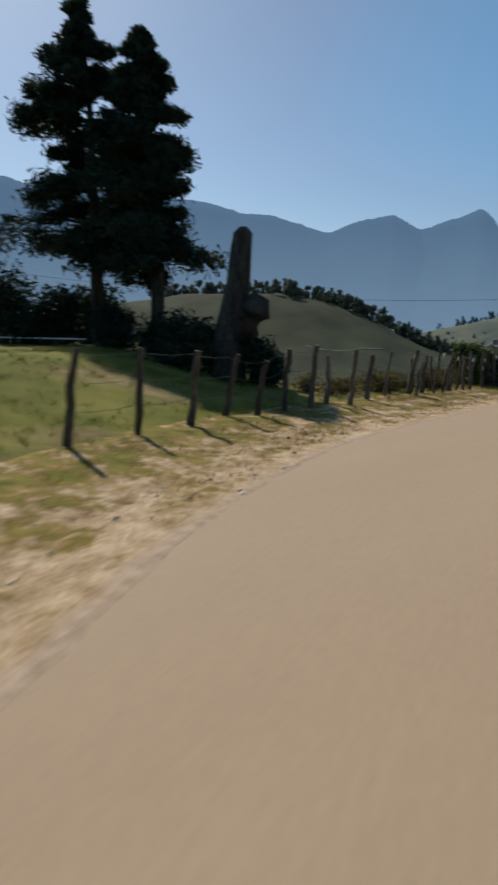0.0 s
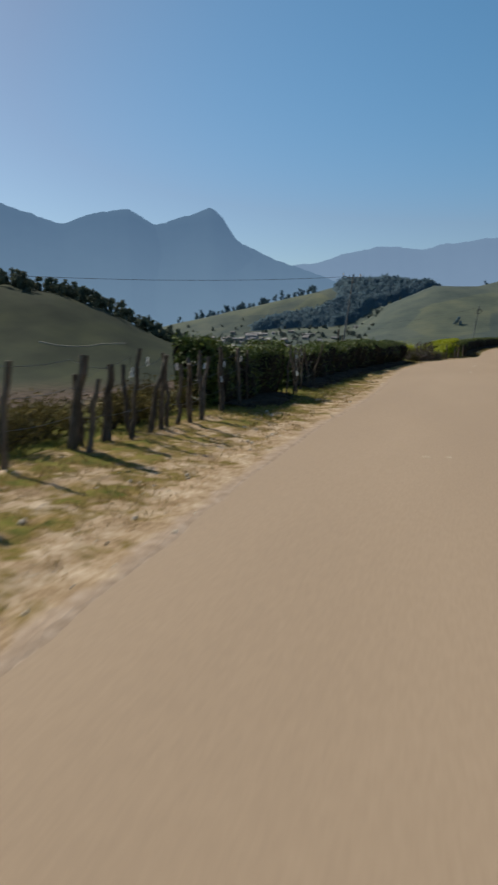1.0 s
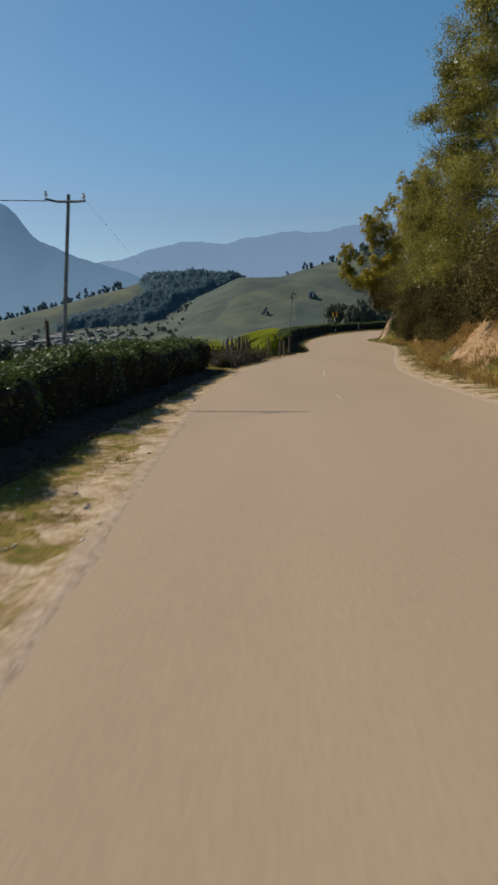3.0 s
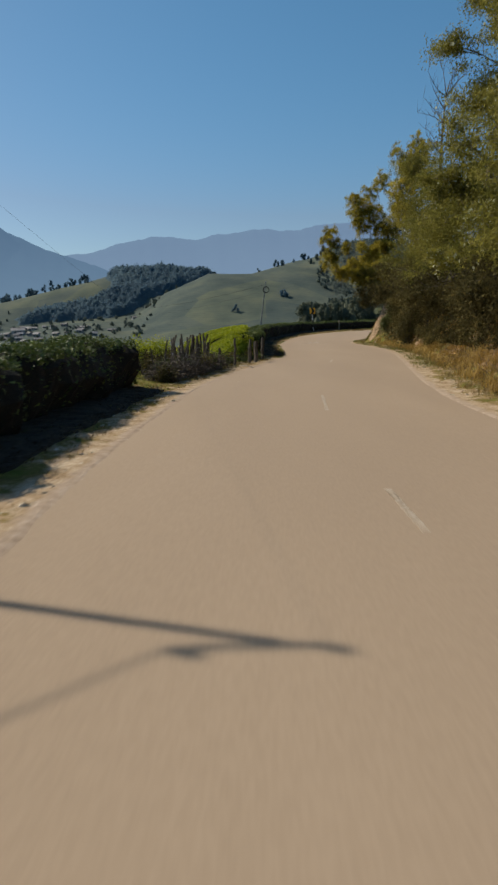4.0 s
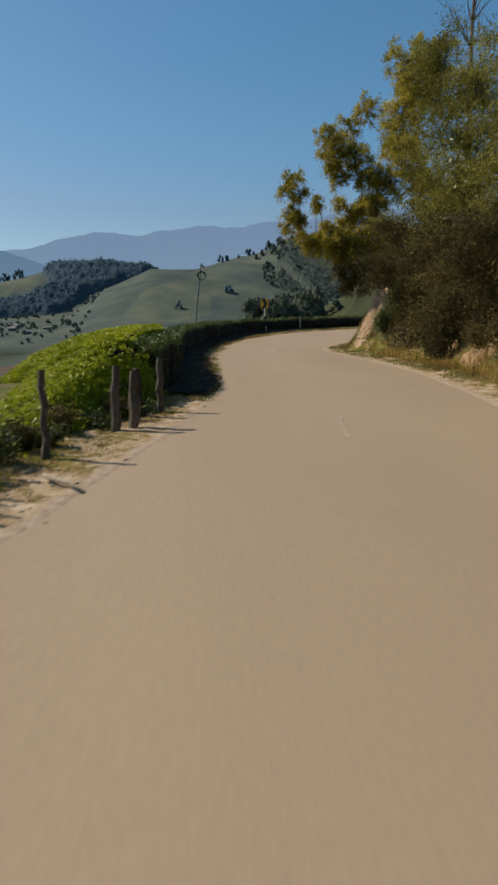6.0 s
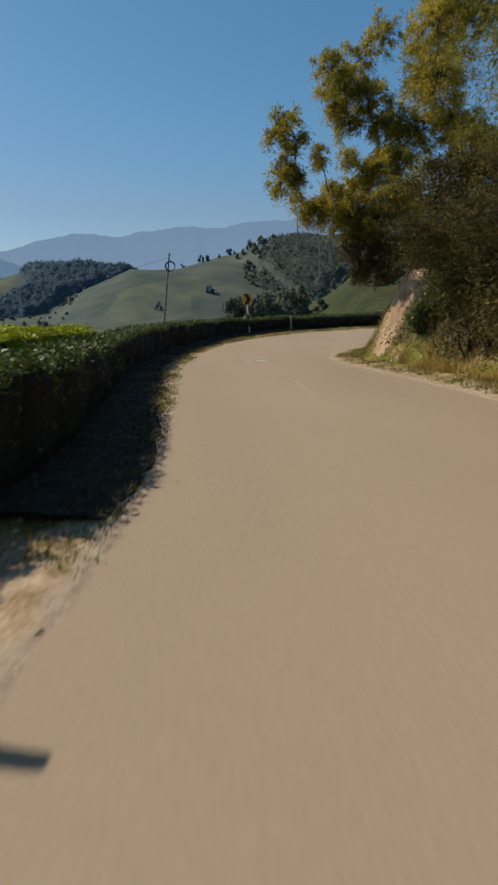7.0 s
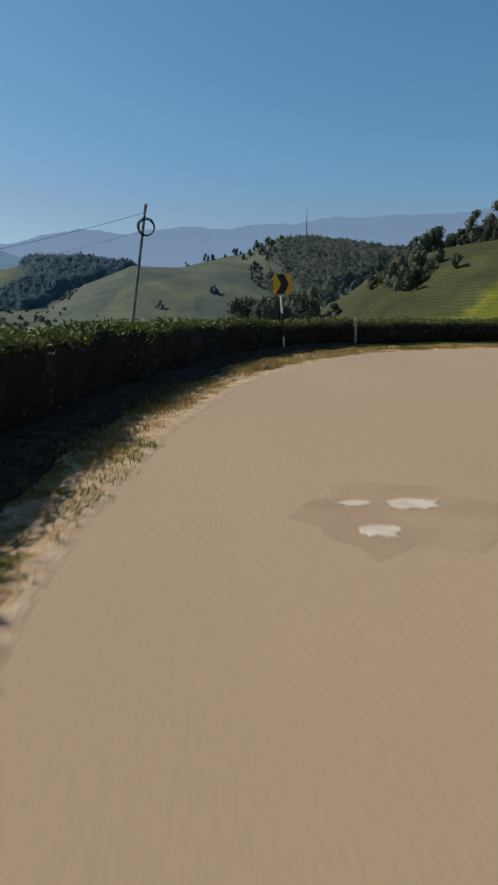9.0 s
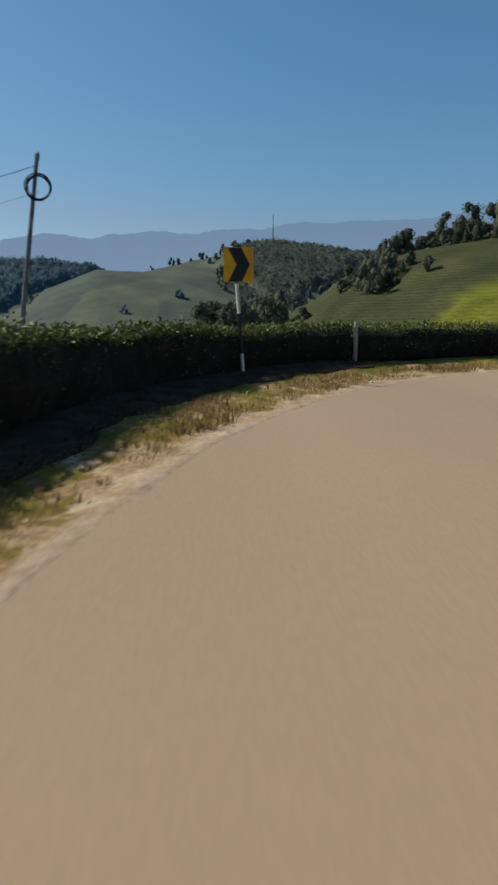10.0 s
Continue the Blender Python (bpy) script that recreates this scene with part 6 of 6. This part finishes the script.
def house(x, y, w, d, h, rot):
    z = gnd_many(x, y) - 0.3
    o = thing("house", "small pale house with a pitched roof in the valley", "house", "valley village houses", (x, y, z))
    R = Matrix.Rotation(rot, 3, 'Z')

    def place(V):
        return np.array([np.array(R @ Vector(v)) + (x, y, z) for v in V])

    V = [(-w, -d, 0), (w, -d, 0), (w, d, 0), (-w, d, 0), (-w, -d, h), (w, -d, h), (w, d, h), (-w, d, h), (-w, 0, h * 1.45), (w, 0, h * 1.45)]
    F = [[0, 1, 5, 4], [1, 2, 6, 5], [2, 3, 7, 6], [3, 0, 4, 7], [4, 8, 7, 7], [5, 6, 9, 9]]
    bm = bmesh.new()
    vs = [bm.verts.new(v) for v in place(V)]
    for f in F:
        bm.faces.new([vs[i] for i in dict.fromkeys(f)])
    me = bpy.data.meshes.new("wall")
    bm.to_mesh(me)
    bm.free()
    me.materials.append(M_WALL)
    wall = part("wall", me, o)
    e = 0.4
    V = [(-w - e, -d - e, h * 0.96), (w + e, -d - e, h * 0.96), (w + e, 0, h * 1.5), (-w - e, 0, h * 1.5), (w + e, d + e, h * 0.96), (-w - e, d + e, h * 0.96)]
    V += [(a, b, c - 0.15) for a, b, c in V]
    F = [[0, 1, 2, 3], [3, 2, 4, 5], [9, 8, 7, 6], [11, 10, 8, 9], [6, 7, 1, 0], [5, 4, 10, 11]]
    part("roof", np_mesh("roof", place(V), F, M_ROOF), o)
    for k in (-0.45, 0.45):
        V = [(k * w - 0.5, -d - 0.04, h * 0.4), (k * w + 0.5, -d - 0.04, h * 0.4), (k * w + 0.5, -d - 0.04, h * 0.75), (k * w - 0.5, -d - 0.04, h * 0.75)]
        V += [(a, b + 0.1, c) for a, b, c in V]
        F = [[0, 1, 2, 3], [7, 6, 5, 4], [0, 4, 5, 1], [3, 2, 6, 7]]
        part("window", np_mesh("window", place(V), F, M_GLASS), wall)


for k in range(58):
    u = rng.uniform(0, 1)
    x, y = -240 + 128 * u + rng.normal(0, 12), 480 - 50 * u + 42 * rng.normal()
    house(x, y, rng.uniform(1.1, 2.5), rng.uniform(1.0, 1.9), rng.uniform(1.3, 2.2), rng.uniform(-0.6, 0.6))
house(-174, 462, 4.5, 3.2, 3.4, 0.3)


# ---- rock face at the end of the spur ----
def rock_face():
    nu, nv = 44, 36
    u = np.linspace(0, 1, nu)[:, None]
    v = np.linspace(0, 1, nv)[None]
    y = 41.6 + 4.6 * u + 0.3 * v
    base = 7.62 + 0.15 * (y - 41.6) + 0.05 * (y - 41.6) ** 1.3
    x = base + 0.10 + 2.1 * v ** 1.15
    top = 3.95 - 1.5 * smooth(0.72, 1.0, u) - 0.9 * smooth(0.3, 0.0, u)
    z = 0.10 + 0.05 * (y - 42) + top * v ** 0.9
    n = 0.16 * wave(y * 1.0 + 0 * v, z * 1.6, 1.6, 2) + 0.10 * np.abs(wave(y + 0 * v, z, 4.2, 5)) + 0.03 * wave(y + 0 * v, z, 13.0, 1)
    x = x - n
    z = np.maximum(z, np.where(v > 0.55, terrain(x + 0 * z, y + 0 * z) + 0.06, z))
    V = np.stack([x + 0 * z, y + 0 * z, z], -1).reshape(-1, 3)
    i = np.arange(nu - 1)[:, None] * nv
    j = np.arange(nv - 1)[None]
    F = np.stack([i + j, i + nv + j, i + nv + j + 1, i + j + 1], -1).reshape(-1, 4)
    back = V + np.array((0.5, 0.0, -0.3))
    o = len(V)
    F2 = F[:, ::-1] + o
    tagged(part("rock_face", np_mesh("rock_face", *merge([(V, F), (back, F2 - o)]), M_ROCK, False)), "sunlit brown cut rock face of the roadside bank", "rock", kind="structure")


rock_face()


# ---- road markings, patches, stones ----
def drape(name, outline, z, material, label, category):
    """A thin worn layer lying on the asphalt."""
    n = len(outline)
    P = np.asarray(outline, float)
    c = P.mean(0)

    def level(q):
        return road_level(q[:, 0], q[:, 1])

    rings = [P, c + (P - c) * 0.97, c + (P - c) * 0.5]
    V = [np.c_[rings[0], level(rings[0]) - 0.001], np.c_[rings[1], level(rings[1]) + z], np.c_[rings[2], level(rings[2]) + z], np.r_[c, level(c[None])[0] + z][None]]
    F = []
    for r in range(2):
        for i in range(n):
            k = (i + 1) % n
            F.append([r * n + i, r * n + k, (r + 1) * n + k, (r + 1) * n + i])
    for i in range(0, n, 2):
        F.append([2 * n + i, 2 * n + (i + 1) % n, 2 * n + (i + 2) % n, 3 * n])
    tagged(part(name, np_mesh(name, np.vstack(V), F, material)), label, category, kind="structure")


def road_level(x, y):
    dl, dr = -edge_dist(x, y, LE), edge_dist(x, y, RE)
    w = np.clip(dl + dr, -12, -1.0)
    t = np.clip(dl / w, 0, 1)
    return gz(x, y) + 0.02 * 4 * t * (1 - t)


def dash(a, b, w):
    a, b = np.array(a), np.array(b)
    d = (b - a) / np.linalg.norm(b - a)
    s = np.array((d[1], -d[0]))
    k = np.linspace(0, 1, 41)[:, None]
    right = a + (b - a) * k + s * (w + rng.normal(0, 0.0045, (41, 1)))
    left = a + (b - a) * k - s * (w + rng.normal(0, 0.0045, (41, 1)))
    return np.vstack([right, left[::-1]])


for a, b, m in (((0.97, 6.3), (1.10, 8.6), M_PAINT), ((1.02, -0.05), (0.98, 1.15), M_PAINT), ((2.42, 19.9), (2.66, 21.6), M_PAINT), ((3.58, 31.6), (3.73, 35.4), M_FAINT)):
    drape("road_marking", dash(a, b, 0.028), 0.004, m, "worn pale centre line dash on the asphalt", "road marking")


def blob(x, y, rx, ry, n=18):
    a = np.linspace(0, 2 * np.pi, n, endpoint=False)
    r = 1 + 0.16 * rng.normal(size=n)
    return np.c_[x + rx * r * np.cos(a), y + ry * r * np.sin(a)]


drape("road_patch", blob(3.55, 41.45, 0.75, 0.75, 24), 0.003, M_STAIN, "darker worn hollow in the asphalt", "road patch")
for x, y, rx, ry in ((3.19, 41.76, 0.13, 0.07), (3.66, 41.72, 0.19, 0.14), (3.20, 41.12, 0.15, 0.11)):
    drape("road_patch", blob(x, y, rx, ry), 0.007, M_PATCH, "pale gravel patch filling a pothole", "road patch")


for x, y, r in ((0.95, -20.7, 0.06), (1.22, -20.6, 0.045), (-0.70, 12.2, 0.045), (-0.80, 12.4, 0.03), (-0.70, 14.0, 0.04), (2.0, 36.7, 0.022)):
    drape("road_patch", blob(x, y, r, r * 1.6, 14), 0.002, M_FAINT, "small pale scuff on the asphalt", "road patch")


def stones():
    pts = scatter_beside(LE, 1, 0.02, 1.3, 900, -37, 58)
    pts = np.vstack([pts, scatter_beside(RE, -1, 0.02, 1.0, 500, -12, 48)])
    ch = []
    for p in pts:
        r = abs(rng.normal(0.010, 0.008)) + 0.006
        k = np.array([0.25, 0.9, 1.0, 0.7, 0.15])
        q = np.c_[np.full(5, p[0]) + rng.normal(0, r * 0.2, 5), np.full(5, p[1]) + rng.normal(0, r * 0.2, 5), p[2] - r * 0.3 + np.linspace(0, 1.1, 5) * r]
        ch.append(tube(q, r * k * rng.uniform(0.8, 1.3), 6, 0.15, False))
    tagged(part("stones", np_mesh("stones", *merge(ch), M_STONE)), "small pale stones strewn on the dirt edges", "stones", kind="stuff")


stones()


def fallen_branch(points, label):
    pts = [(x, y, gnd(x, y) + z) for x, y, z in points]
    o = thing("fallen_branch", label, "branch", at=pts[0])
    part("stem", np_mesh("fallen_branch", *tube(pts, np.linspace(0.022, 0.010, len(pts)), 7, 0.06), M_STONE, True), o)


fallen_branch([(-0.86, 18.15, 0.05), (-0.72, 17.9, 0.07), (-0.55, 17.78, 0.05), (-0.46, 17.6, 0.06), (-0.34, 17.62, 0.04)], "pale barkless branch lying on the dirt edge")


# ---- white rail by the conifers ----
def white_rail():
    a, b = np.array((-11.2, -25.6, 0.75)), np.array((-14.4, -28.2, 0.70))
    o = thing("white_rail", "low white painted rail with two bars on the meadow", "rail", at=tuple(a))
    for k in (0.06, 0.5, 0.95):
        p = a + (b - a) * k
        g = gnd(p[0], p[1])
        part("post", np_mesh("post", *tube([(p[0], p[1], g - 0.2), (p[0], p[1], 1.25)], 0.035, 8), M_WOODPOST), o)
    part("bar", np_mesh("bar", *tube([a, a + (b - a) * 0.5, b], 0.022, 8), M_WHITE), o, "white painted bar")
    c = a + (b - a) * 0.17
    part("bar", np_mesh("bar", *tube([c + (0, 0, 0.44), b + (0, 0, 0.45)], 0.022, 8), M_WHITE), o, "white painted bar")


white_rail()


# ---- a pale track across the near hill ----
def hill_track(line, label):
    C = spline(line, 1.0)
    T = np.gradient(C, axis=0)
    T /= np.linalg.norm(T, axis=1)[:, None]
    side = np.c_[-T[:, 1], T[:, 0]]
    rows = []
    for d, dz in ((-0.34, -0.4), (-0.24, 0.20), (0.0, 0.24), (0.24, 0.20), (0.34, -0.4)):
        p = C + side * d
        rows.append(np.c_[p, terrain(p[:, 0], p[:, 1]) + dz])
    n = len(C)
    i = np.arange(4)[:, None] * n
    j = np.arange(n - 1)[None]
    F = np.stack([i + j, i + j + 1, i + n + j + 1, i + n + j], -1).reshape(-1, 4)
    tagged(part("hill_track", np_mesh("hill_track", np.vstack(rows), F, M_TRACK, True)), label, "track", kind="structure")


hill_track([(-140, 155), (-133.3, 158.1), (-126.3, 166.6), (-121.7, 180.3)], "pale dirt track crossing the green hillside")
